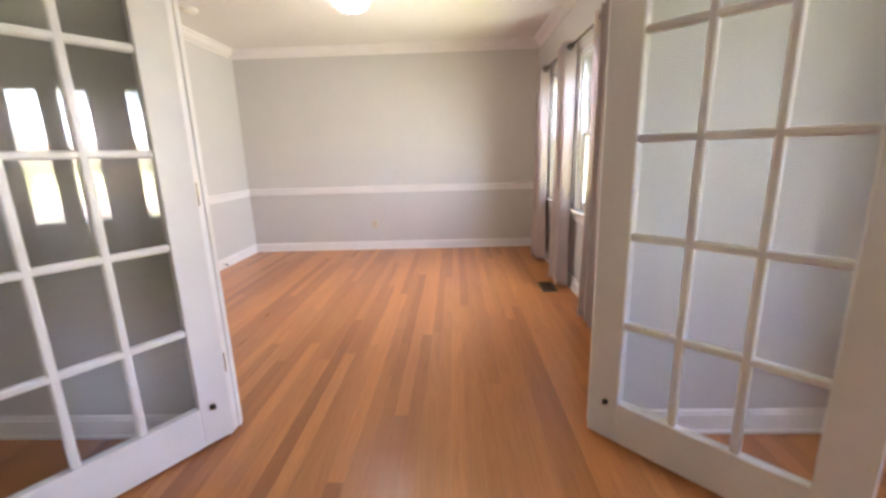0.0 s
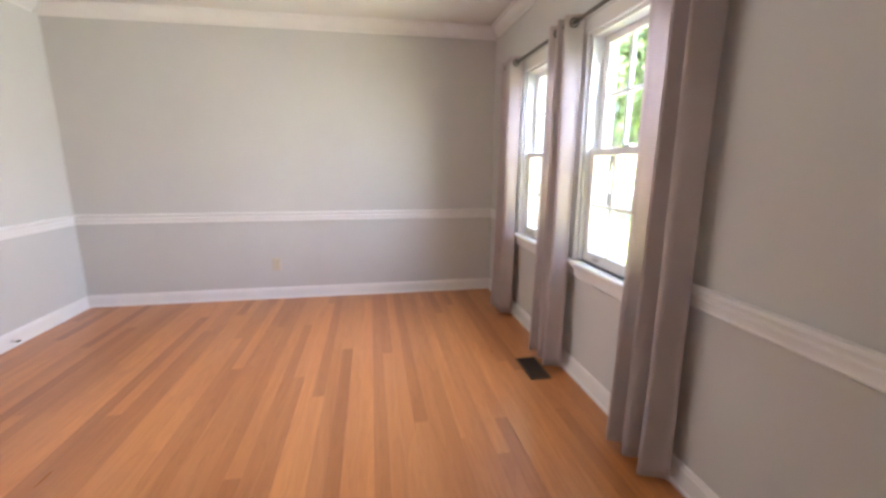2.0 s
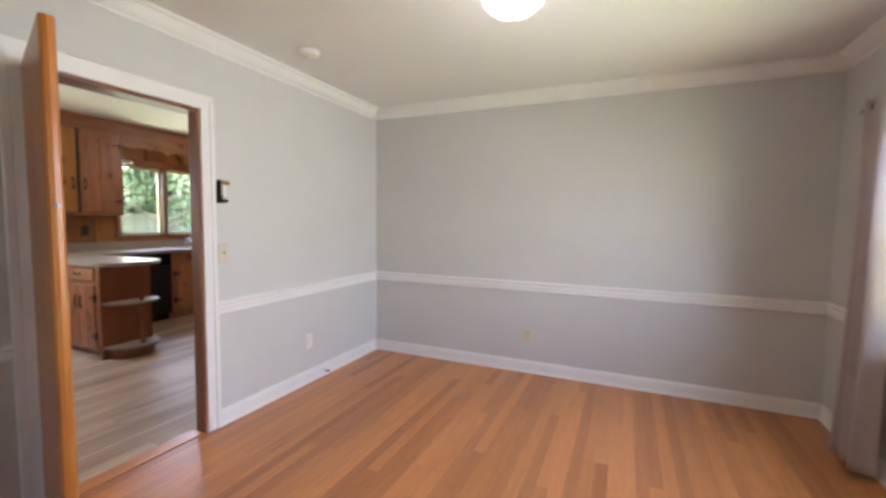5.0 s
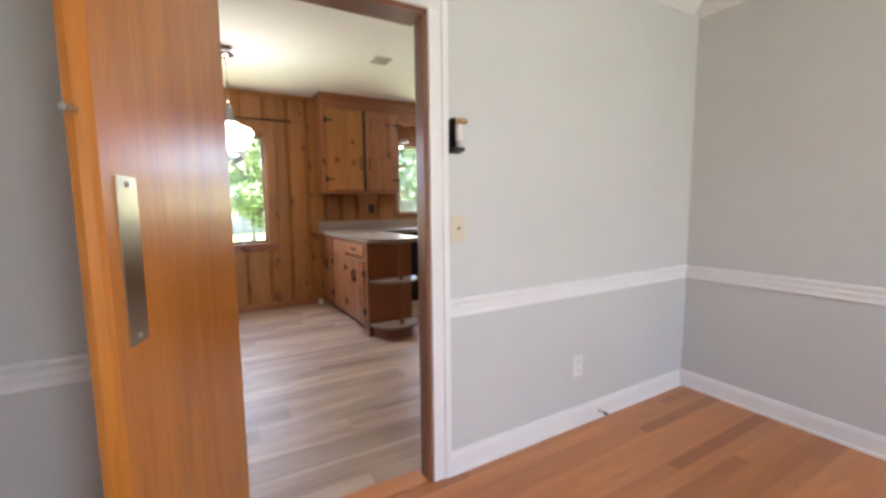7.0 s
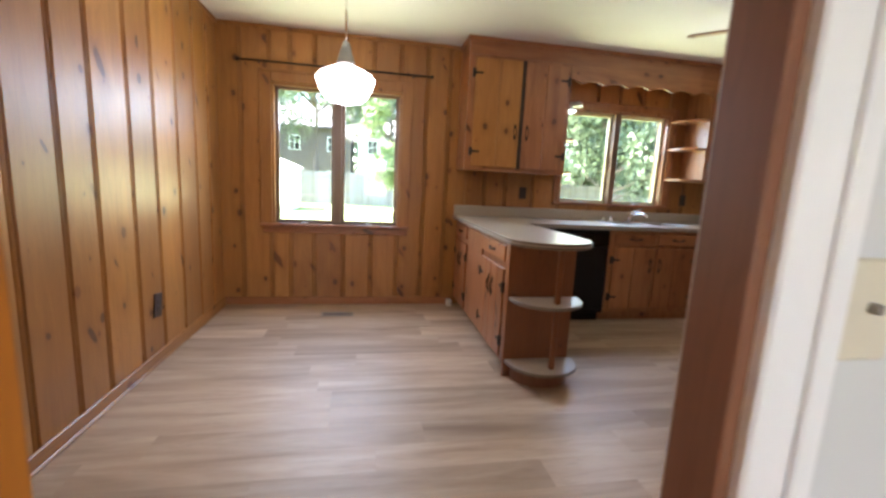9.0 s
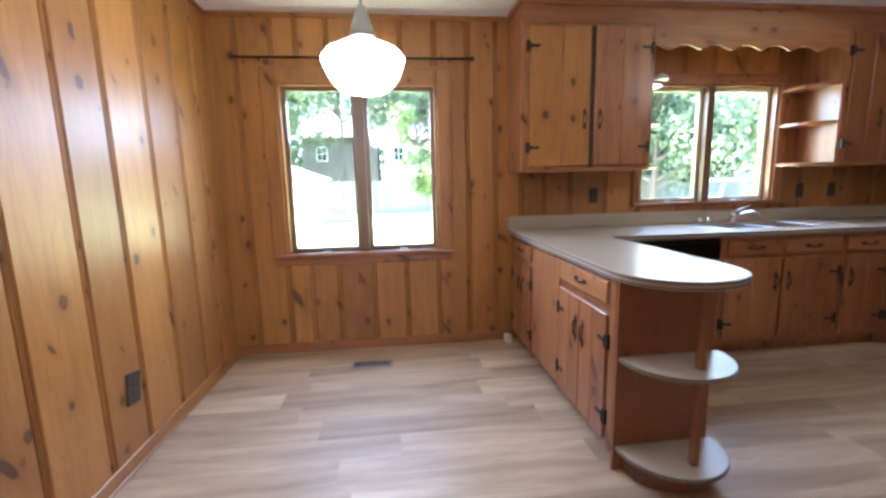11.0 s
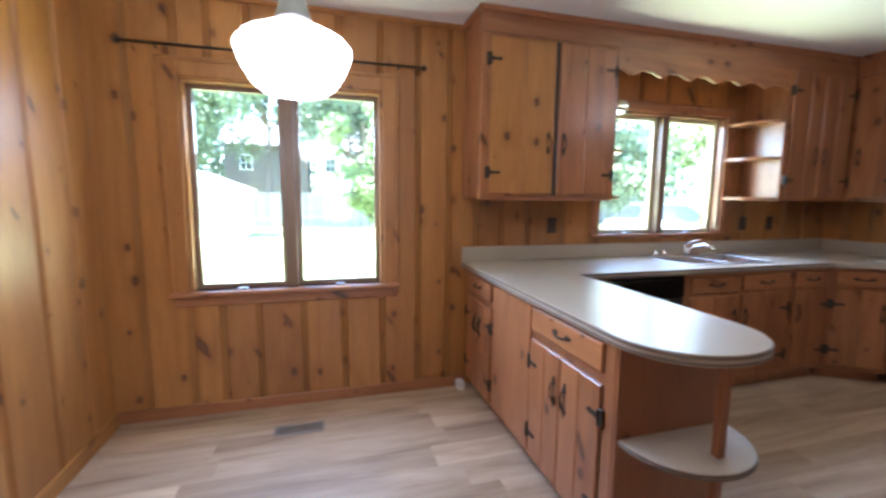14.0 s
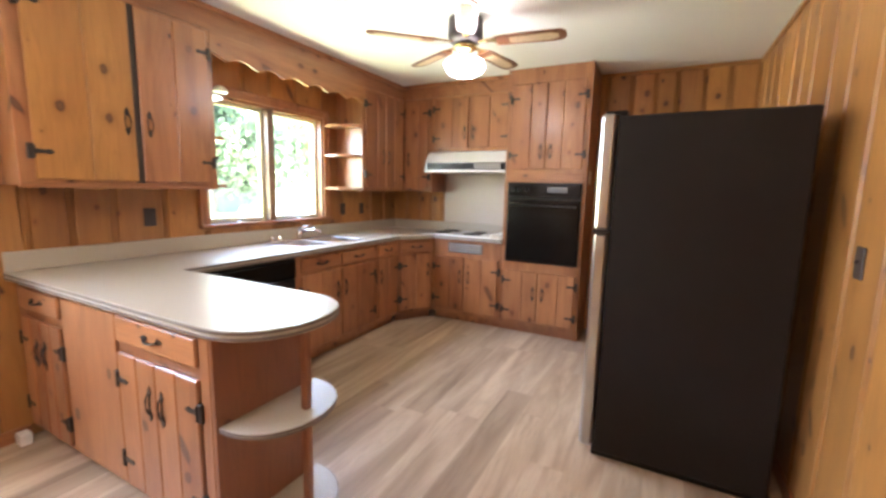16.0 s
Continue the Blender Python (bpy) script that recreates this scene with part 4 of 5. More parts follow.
corner_shelves("corner_shelf", 1.038, -1, 0.20)
corner_shelves("corner_shelf", -0.503, 1, 0.15)

# oven tower
tw = cabinet("oven_cabinet", "tall knotty pine oven cabinet with doors above and below", pose(-2.12, NF, 0), 0.755, 0.0, 2.51, KN - NF - 0.016, toe=0.09)
door_front(tw, 0.05, 0.375, 1.60, 2.37, "l", 2, 1.76)
door_front(tw, 0.385, 0.71, 1.60, 2.37, "r", 2, 1.76)
door_front(tw, 0.035, 0.37, 0.13, 0.63, "l", 2, 0.42)
door_front(tw, 0.38, 0.715, 0.13, 0.63, "r", 2, 0.42)
part("rail", one(cbox, 0.02, 0.735, -0.014, 0.004, 1.50, 1.56, 0.004), CABINET_X, tw)
ov = thing("wall_oven", "black built-in wall oven with a glass door", "oven", "", pose(-2.12, NF, 0.72))
part("case", one(cbox, 0.035, 0.725, -0.016, 0.004, 0.0, 0.76, 0.004), BLACK, ov)
part("control_panel", one(cbox, 0.045, 0.715, -0.026, -0.014, 0.63, 0.75, 0.004), BLACKGLASS, ov, "glossy black control panel")
part("clock", one(cbox, 0.42, 0.60, -0.028, -0.025, 0.67, 0.72, 0.001), plain("clock_window", (0.09, 0.09, 0.10), 0.2), ov, "small grey clock window")
for k in range(3):
    bm = bmesh.new()
    lathe(bm, [(0.018, 0), (0.016, 0.018), (0.001, 0.019)], pose(0.10 + 0.06 * k, -0.026, 0.69, 90, 0, 0), 16)
    part("knob", bm, BLACK, ov, "black control knob", True)
od = part("oven_door", one(cbox, 0.045, 0.715, -0.034, -0.014, 0.02, 0.60, 0.006), BLACKGLASS, ov)
part("window", one(cbox, 0.12, 0.64, -0.0365, -0.033, 0.10, 0.46, 0.002), BLACKGLASS, od, "dark glass oven window")
bm = bmesh.new()
tube(bm, [(0.08, -0.034, 0.545), (0.085, -0.065, 0.545), (0.675, -0.065, 0.545), (0.68, -0.034, 0.545)], 0.009, 10)
part("door_handle", bm, BLACK, od, "black bar handle")
part("trim_strip", one(cbox, 0.05, 0.71, -0.030, -0.014, 0.604, 0.610, 0.002), IRON, ov, "thin dark metal trim strip")

# base units
def base(name, label, m, w, depth=0.58):
    return cabinet(name, label, m, w, 0, CT, depth, toe=0.09, group="base cabinets")

bd = 0.58
b1 = base("base_cabinet", "knotty pine sink base cabinet with false drawers and two doors", pose(BF, -0.098, 0, 0, 0, 90), 0.965)
drawer_front(b1, 0.04, 0.47, 0.745, 0.855)
drawer_front(b1, 0.49, 0.93, 0.745, 0.855)
door_front(b1, 0.04, 0.47, 0.13, 0.72, "l", 2, 0.55)
door_front(b1, 0.49, 0.93, 0.13, 0.72, "r", 2, 0.55)
b2 = base("base_cabinet", "narrow knotty pine base cabinet with a drawer and a door", pose(BF, 0.869, 0, 0, 0, 90), 0.386)
drawer_front(b2, 0.03, 0.36, 0.745, 0.855)
door_front(b2, 0.03, 0.36, 0.13, 0.72, "r", 2, 0.55)
dg = math.degrees(math.atan2(NF - 1.257, -2.90 - BF))
dl = math.hypot(NF - 1.257, -2.90 - BF)
b3 = base("base_cabinet", "angled knotty pine corner base cabinet with drawer and door", pose(BF, 1.257, 0, 0, 0, dg), dl, 0.10)
drawer_front(b3, 0.03, dl - 0.03, 0.745, 0.855)
door_front(b3, 0.03, dl - 0.03, 0.13, 0.72, "l", 2, 0.55)
b4 = base("base_cabinet", "knotty pine base cabinet below the cooktop with two doors", pose(-2.898, NF, 0), 0.776, KN - NF - 0.016)
door_front(b4, 0.03, 0.37, 0.13, 0.70, "l", 2, 0.5)
door_front(b4, 0.385, 0.745, 0.13, 0.70, "r", 2, 0.5)
part("vent_grille", one(cbox, 0.185, 0.57, -0.012, 0.002, 0.75, 0.85, 0.004), VENTG, b4, "metal control vent below the cooktop")
for k in range(4):
    part("slat", one(cbox, 0.20, 0.555, -0.018, -0.011, 0.765 + 0.022 * k, 0.777 + 0.022 * k, 0.002), ALU, b4, "metal vent slat")
dw = thing("dishwasher", "black built-in dishwasher under the worktop", "dishwasher", "", pose(BF, -0.92, 0, 0, 0, 90))
part("case", one(cbox, 0.0, 0.815, 0.0, 0.55, 0.09, CT - 0.004, 0.003), BLACK, dw)
part("door", one(cbox, 0.1, 0.80, -0.022, -0.001, 0.12, 0.72, 0.006), BLACK, dw)
part("control_panel", one(cbox, 0.1, 0.80, -0.03, -0.001, 0.73, 0.86, 0.006), BLACKGLASS, dw, "glossy black control panel")
part("kick_plate", one(cbox, 0.0, 0.80, 0.05, 0.3, 0.0, 0.09, 0.002), BLACK, dw)

# peninsula
PX, PS, PN = -2.075, -1.425, -0.99
pn = cabinet("base_cabinet", "knotty pine peninsula cabinet with drawers and plank doors", pose(KW + 0.016, PS, 0), PX - KW - 0.016 - 0.018, 0, CT, PN - PS, toe=0.07, group="base cabinets")
o = -(KW + 0.016)
drawer_front(pn, -2.70 + o, -2.16 + o, 0.745, 0.855)
drawer_front(pn, -3.66 + o, -3.22 + o, 0.745, 0.855)
for x0, x1 in ((-2.70, -2.16), (-3.66, -3.22)):
    xm = (x0 + x1) / 2
    door_front(pn, x0 + o, xm - 0.002 + o, 0.10, 0.70, "l", 2, 0.53)
    door_front(pn, xm + 0.002 + o, x1 + o, 0.10, 0.70, "r", 2, 0.53)
part("filler_panel", one(cbox, -3.20 + o, -2.72 + o, -0.012, 0.0, 0.10, 0.855, 0.004), CABINET, pn)
part("stile", one(cbox, -2.15 + o, PX - 0.02 + o, -0.012, 0.0, 0.07, CT, 0.003), CABINET, pn)
part("end_panel", one(cbox, PX - 0.017 + o, PX + o, -0.012, PN - PS, 0.0, CT, 0.002), PANEL_RED, pn, "red-brown stained pine end panel")
def half_round(x0, yc, rx, ry, n=20):
    return [(x0 + rx * math.sin(math.pi * k / n) ** 0.85, yc - ry * math.cos(math.pi * k / n)) for k in range(n + 1)]
es = thing("end_shelf", "half-round laminate display shelves with a wooden post", "shelf", "", pose(PX, -1.195, 0))
for z in (0.10, 0.518):
    bm = bmesh.new()
    prism(bm, [(x, y) for x, y in half_round(0.001, 0, 0.246, 0.23)], z, z + 0.022)
    sh = part("shelf", bm, LAMINATE, es, "speckled laminate half-round shelf")
    bm = bmesh.new()
    outer, inner = half_round(0.001, 0, 0.250, 0.234), half_round(0.001, 0, 0.2465, 0.2305)
    prism(bm, outer + inner[::-1], z + 0.003, z + 0.0085)
    prism(bm, outer + inner[::-1], z + 0.013, z + 0.019)
    part("edge_band", bm, EDGE, sh, "dark ribbed edge band")
bm = bmesh.new()
prism(bm, half_round(0.001, 0, 0.17, 0.19), 0.0, 0.09)
part("plinth", bm, DARKWOOD, es, "dark recessed plinth")
for z0, z1 in ((0.122, 0.518), (0.540, CT)):
    part("post", one(cbox, 0.15, 0.18, 0.004, 0.034, z0, z1, 0.003), PANEL_RED, es, "square red-brown post")

# worktop: one continuous sheet with a cut-out for the sink
SINK = (-3.60, -3.20, 0.02, 0.80)
wt = thing("worktop", "speckled beige laminate worktop with a dark edge band", "worktop", "", pose(0, 0, CT))
ring = half_round(-2.10, -1.20, 0.275, 0.268, 28)
T0, T1 = 0.0, 0.038
xl = KW + 0.015
for ol in ([(xl, -1.468)] + ring + [(BF + 0.03, -0.932), (xl, -0.932)],
           [(xl, -0.932), (BF + 0.03, -0.932), (BF + 0.03, SINK[2]), (xl, SINK[2])],
           [(SINK[1], SINK[2]), (BF + 0.03, SINK[2]), (BF + 0.03, SINK[3]), (SINK[1], SINK[3])],
           [(xl, SINK[2]), (SINK[0], SINK[2]), (SINK[0], SINK[3]), (xl, SINK[3])],
           [(xl, SINK[3]), (BF + 0.03, SINK[3]), (BF + 0.03, 1.245), (-2.885, NF - 0.03), (-2.885, KN - 0.015), (xl, KN - 0.015)],
           [(-2.885, NF - 0.03), (-2.124, NF - 0.03), (-2.124, KN - 0.015), (-2.885, KN - 0.015)]):
    part("top_section", one(prism, ol, T0, T1), LAMINATE, wt)
bm = bmesh.new()
for z0, z1, off, mat_i in ((0.004, 0.013, 0.004, 0), (0.024, 0.034, 0.004, 0)):
    outer = [(x + off * 0.8, y - (off if y < -1.2 else -off)) for x, y in ring]
    prism(bm, outer + ring[::-1], z0, z1)
    cbox(bm, xl, -2.10, -1.468 - off, -1.468, z0, z1, 0.001)
    cbox(bm, BF + 0.034, -2.10, -0.932, -0.932 + off, z0, z1, 0.001)
    cbox(bm, BF + 0.03, BF + 0.03 + off, -0.93, 1.245, z0, z1, 0.001)
    cbox(bm, -2.885, -2.124, NF - 0.03 - off, NF - 0.03, z0, z1, 0.001)
part("edge_band", bm, EDGE, wt, "dark ribbed metal edge band")
bm = bmesh.new()
cbox(bm, xl, xl + 0.022, -1.468, KN - 0.04, T1, T1 + 0.105, 0.004)
cbox(bm, xl, -2.124, KN - 0.038, KN - 0.015, T1, T1 + 0.105, 0.004)
part("backsplash", bm, LAMINATE, wt)

# small lamp behind the valance
sl = thing("sink_light", "small white glass light over the sink", "wall light", "", pose(KW + 0.016, -0.31, 2.07))
bm = bmesh.new()
lathe(bm, [(0.001, 0.0), (0.05, 0.0), (0.05, 0.012), (0.02, 0.022), (0.001, 0.022)], pose(0, 0, 0, 0, 90, 0), 24)
part("base_plate", bm, PLASTIC_W, sl, "", True)
part("arm", one(tube, [(0.01, 0, 0), (0.09, 0, 0.012), (0.125, 0, 0.0)], 0.009, 10), CHROME, sl, "chrome arm", True)
bm = bmesh.new()
lathe(bm, [(0.001, 0.012), (0.025, 0.01), (0.045, -0.006), (0.054, -0.026), (0.052, -0.032), (0.04, -0.024), (0.001, -0.01)], pose(0.13, 0, 0), 28)
part("shade", bm, ENAMEL, sl, "white glass shade", True)

# sink and tap
sk = thing("kitchen_sink", "double-bowl stainless steel kitchen sink set into the worktop", "sink", "", pose((SINK[0] + SINK[1]) / 2, (SINK[2] + SINK[3]) / 2, CT + T1))
hx, hy = (SINK[1] - SINK[0]) / 2, (SINK[3] - SINK[2]) / 2
bm = bmesh.new()
cbox(bm, -hx - 0.02, -hx + 0.03, -hy - 0.02, hy + 0.02, 0.0, 0.006, 0.002)
cbox(bm, hx - 0.03, hx + 0.02, -hy - 0.02, hy + 0.02, 0.0, 0.006, 0.002)
for y0, y1 in ((-hy - 0.02, -hy + 0.03), (-0.02, 0.02), (hy - 0.03, hy + 0.02)):
    cbox(bm, -hx + 0.03, hx - 0.03, y0, y1, 0.0, 0.006, 0.002)
part("rim", bm, STEEL, sk)
for y0, y1 in ((-hy + 0.03, -0.02), (0.02, hy - 0.03)):
    bm = bmesh.new()
    x0, x1 = -hx + 0.03, hx - 0.03
    rings = []
    for z, i in ((0.004, 0), (-0.12, 0.008), (-0.16, 0.03)):
        rings.append([bm.verts.new(p) for p in ((x0 + i, y0 + i, z), (x1 - i, y0 + i, z), (x1 - i, y1 - i, z), (x0 + i, y1 - i, z))])
    for a, b in zip(rings, rings[1:]):
        for k in range(4):
            bm.faces.new([a[k], a[(k + 1) % 4], b[(k + 1) % 4], b[k]])
    bm.faces.new(rings[-1])
    bowl = part("bowl", bm, STEEL, sk)
    bm = bmesh.new()
    lathe(bm, [(0.045, -0.159), (0.04, -0.155), (0.02, -0.157), (0.001, -0.157)], pose((x0 + x1) / 2, (y0 + y1) / 2, 0), 20)
    part("drain", bm, CHROME, bowl, "chrome drain", True)
tp = thing("kitchen_tap", "chrome single-lever kitchen tap behind the sink", "tap", "", pose(-3.625, 0.42, CT + T1))
bm = bmesh.new()
cbox(bm, -0.025, 0.025, -0.12, 0.12, 0.0, 0.014, 0.006)
part("base_plate", bm, CHROME, tp)
bm = bmesh.new()
lathe(bm, [(0.024, 0.014), (0.026, 0.05), (0.02, 0.075), (0.001, 0.082)], None, 20)
part("body", bm, CHROME, tp, "", True)
bm = bmesh.new()
tube(bm, [(0.0, 0.0, 0.055), (0.06, 0.02, 0.085), (0.13, 0.04, 0.10), (0.19, 0.055, 0.09), (0.20, 0.058, 0.07)], 0.011, 12)
part("spout", bm, CHROME, tp, "", True)
bm = bmesh.new()
tube(bm, [(0.0, 0.0, 0.08), (0.02, 0.03, 0.11), (0.05, 0.10, 0.145)], 0.009, 10, 0.006)
part("lever", bm, CHROME, tp, "", True)
for dy in (-0.22, -0.30):
    bm = bmesh.new()
    lathe(bm, [(0.02, 0.0), (0.018, 0.03), (0.012, 0.05), (0.001, 0.052)], pose(0, dy, 0), 16)
    part("side_spray", bm, CHROME, tp, "chrome side spray", True)

# cooktop, hood, splash panel
ck = thing("cooktop", "white enamel electric cooktop with four black coil burners", "cooktop", "", pose(-2.60, 1.83, CT + T1))
bm = bmesh.new()
cbox(bm, -0.42, 0.44, -0.24, 0.22, 0.0, 0.012, 0.005)
part("plate", bm, ENAMEL, ck)
for x, y, r in ((-0.24, -0.11, 0.075), (-0.24, 0.11, 0.095), (0.10, -0.11, 0.095), (0.10, 0.11, 0.075)):
    bm = bmesh.new()
    lathe(bm, [(r + 0.02, 0.011), (r + 0.02, 0.015), (r + 0.008, 0.014), (r + 0.006, 0.0125), (0.001, 0.0125)], pose(x, y, 0), 28)
    pan = part("drip_pan", bm, CHROME, ck, "chrome drip pan", True)
    bm = bmesh.new()
    tube(bm, [(x + (0.015 + (r - 0.015) * k / 72) * math.cos(k * 2 * math.pi / 18), y + (0.015 + (r - 0.015) * k / 72) * math.sin(k * 2 * math.pi / 18), 0.02) for k in range(73)], 0.006, 6)
    part("coil", bm, IRON, pan, "black heating coil")
for k in range(4):
    bm = bmesh.new()
    lathe(bm, [(0.02, 0.012), (0.018, 0.034), (0.001, 0.036)], pose(0.34, -0.15 + 0.09 * k, 0), 16)
    part("knob", bm, ENAMEL, ck, "white control knob", True)
hd = thing("range_hood", "white range hood with a dark control band", "range hood", "", pose(-2.57, NU, 1.58))
bm = bmesh.new()
prism(bm, [(0.35, 0.0), (0.35, 0.215), (0.0, 0.215), (-0.06, 0.205), (-0.135, 0.10), (-0.14, 0.0)], -0.445, 0.445, Matrix(((0, 0, 1, 0), (1, 0, 0, 0), (0, 1, 0, 0), (0, 0, 0, 1))))
part("canopy", bm, HOODM, hd)
part("control_band", one(cbox, -0.42, 0.446, -0.146, -0.135, 0.02, 0.092, 0.003), BLACK, hd, "dark louvred control band")
part("lip", one(cbox, -0.448, 0.448, -0.15, -0.138, -0.004, 0.018, 0.003), HOODM, hd)
for k in range(3):
    part("slot", one(cbox, 0.12, 0.40, -0.149, -0.145, 0.035 + 0.018 * k, 0.043 + 0.018 * k, 0.001), STEEL, hd, "steel louvre strip")
solid("splash_panel", one(cbox, -3.02, -2.124, KN - 0.024, KN - 0.0145, 1.027, 1.60, 0.002), SPLASH, "almond splash panel behind the cooktop", "panel")

# refrigerator
fr = thing("refrigerator", "refrigerator with a black case and steel-grey doors standing against the wall", "refrigerator", "", pose(-0.615, 0.30, 0))
part("case", one(cbox, -0.36, 0.39, -0.38, 0.38, 0.03, 1.76, 0.008), FRIDGE, fr)
for nm, z0, z1 in (("freezer_door", 1.21, 1.775), ("fridge_door", 0.05, 1.195)):
    d = part(nm, one(cbox, -0.435, -0.368, -0.38, 0.38, z0, z1, 0.014), STEEL, fr, "brushed steel door")
    a, b = (1.25, 1.62) if nm == "freezer_door" else (0.55, 1.16)
    bm = bmesh.new()
    tube(bm, [(-0.432, 0.32, a), (-0.475, 0.32, a + 0.05), (-0.48, 0.32, (a + b) / 2), (-0.475, 0.32, b - 0.05), (-0.432, 0.32, b)], 0.012, 10)
    part("door_handle", bm, STEEL, d, "curved bar handle")
part("hinge_cover", one(cbox, -0.42, -0.32, -0.37, -0.31, 1.762, 1.785, 0.005), BLACK, fr)
part("hinge_plate", one(cbox, -0.44, -0.36, -0.383, -0.34, 1.195, 1.21, 0.003), IRON, fr)
part("toe_grille", one(cbox, -0.37, 0.40, -0.36, 0.36, 0.0, 0.05, 0.003), BLACK, fr)

# ---------- small fittings ----------
def plate(name, label, category, m, mat, w=0.075, h=0.118, kind="outlet", group=""):
    """A wall plate; its face looks towards -y."""
    th = thing(name, label, category, group, m)
    part("cover", one(cbox, -w / 2, w / 2, -0.008, 0, -h / 2, h / 2, 0.004), mat, th)
    if kind == "outlet":
        for s in (-1, 1):
            bm = bmesh.new()
            cbox(bm, -0.017, 0.017, -0.0105, -0.007, s * 0.022 - 0.014, s * 0.022 + 0.014, 0.004)
            soc = part("socket", bm, mat, th)
            for dx in (-0.006, 0.006):
                part("slot", one(cbox, dx - 0.0012, dx + 0.0012, -0.0112, -0.0095, s * 0.022 - 0.004, s * 0.022 + 0.006, 0.0003), IRON, soc)
    elif kind == "switch":
        part("toggle", one(cbox, -0.004, 0.004, -0.02, -0.006, -0.002, 0.01, 0.002), DARKPL if mat is DARKPL else VENTG, th, "small toggle")
    return th

plate("wall_outlet", "almond duplex outlet low on the grey wall", "outlet", pose(1.583, 0, 0.328), ALMOND, group="dining outlets")
plate("wall_outlet", "white duplex outlet low on the wall", "outlet", pose(0, -1.007, 0.339, 0, 0, 90), PLASTIC_W, group="dining outlets")
plate("light_switch", "almond light switch beside the kitchen doorway", "light switch", pose(0, -1.774, 1.114, 0, 0, 90), ALMOND, kind="switch")
for y in (-0.758, 1.103, 1.41):
    plate("wall_outlet", "dark brown outlet on the pine backsplash wall", "outlet", pose(KW + 0.014, y, 1.172, 0, 0, 90), DARKPL, group="kitchen outlets")
plate("wall_outlet", "dark brown outlet with a loose cover on the pine wall", "outlet", pose(-2.47, KS + 0.014, 0.373, 0, 0, 180) @ pose(0, 0, 0, 0, 9, 0), DARKPL, 0.10, 0.15, group="kitchen outlets")
plate("light_switch", "dark brown switch plate on the pine wall", "light switch", pose(KE - 0.014, -0.33, 1.17, 0, 0, -90), DARKPL, 0.07, 0.115, "switch")
plate("wall_outlet", "white outlet on the side of the oven cabinet", "outlet", pose(-1.364, 1.75, 1.53, 0, 0, 90), PLASTIC_W, group="kitchen outlets")
jb = thing("junction_box", "small white surface box on the floor by the peninsula", "junction box", "", pose(-3.66, -1.485, 0.03))
part("box", one(cbox, -0.033, 0.033, -0.025, 0.025, -0.03, 0.033, 0.004), PLASTIC_W, jb)

wb = thing("wall_can_opener", "old black wall-mounted crank can opener with pale metal body", "can opener", "", pose(0.0, -1.795, 1.505, 0, 0, 90))
bm = bmesh.new()
ol = [(-0.032, -0.072), (0.032, -0.072)] + [(0.032 * math.cos(math.pi * k / 10), 0.045 + 0.03 * math.sin(math.pi * k / 10)) for k in range(11)]
prism(bm, ol, 0.0, 0.014, pose(0, 0, 0, 90, 0, 0))
part("back_plate", bm, BLACK, wb, "black rounded back plate")
part("body", one(cbox, -0.012, 0.016, -0.058, -0.034, -0.03, 0.045, 0.006), ENAMEL, wb, "pale metal body")
bm = bmesh.new()
tube(bm, [(0.0, -0.014, 0.05), (0.004, -0.045, 0.055), (0.02, -0.075, 0.05)], 0.015, 12, 0.010)
part("arm", bm, BRASS, wb, "yellowed metal arm", True)
part("foot", one(cbox, -0.022, 0.026, -0.06, -0.012, -0.068, -0.05, 0.005), IRON, wb)
part("lower_body", one(cbox, -0.008, 0.014, -0.05, -0.036, -0.052, -0.03, 0.004), STEEL, wb)
ds_ = thing("door_stop", "small spring door stop on the baseboard", "door stop", "", pose(0.0165, -0.846, 0.05))
bm = bmesh.new()
tube(bm, [(0.0 + 0.045 * k / 48, 0.006 * math.cos(k * 0.8), 0.006 * math.sin(k * 0.8)) for k in range(49)], 0.0018, 5)
part("spring", bm, STEEL, ds_)
bm = bmesh.new()
tube(bm, [(0.044, 0, 0), (0.06, 0, 0)], 0.008, 10)
part("tip", bm, DARKPL, ds_, "dark rubber tip")
sm = thing("smoke_detector", "round white smoke detector on the ceiling", "smoke detector", "", pose(0.40, -1.42, DH))
bm = bmesh.new()
lathe(bm, [(0.07, 0), (0.07, -0.012), (0.055, -0.032), (0.02, -0.036), (0.001, -0.036)], None, 30)
part("body", bm, PLASTIC_W, sm, "", True)
bm = bmesh.new()
lathe(bm, [(0.022, -0.035), (0.018, -0.04), (0.001, -0.04)], None, 18)
part("button", bm, PLASTIC_W, sm, "", True)

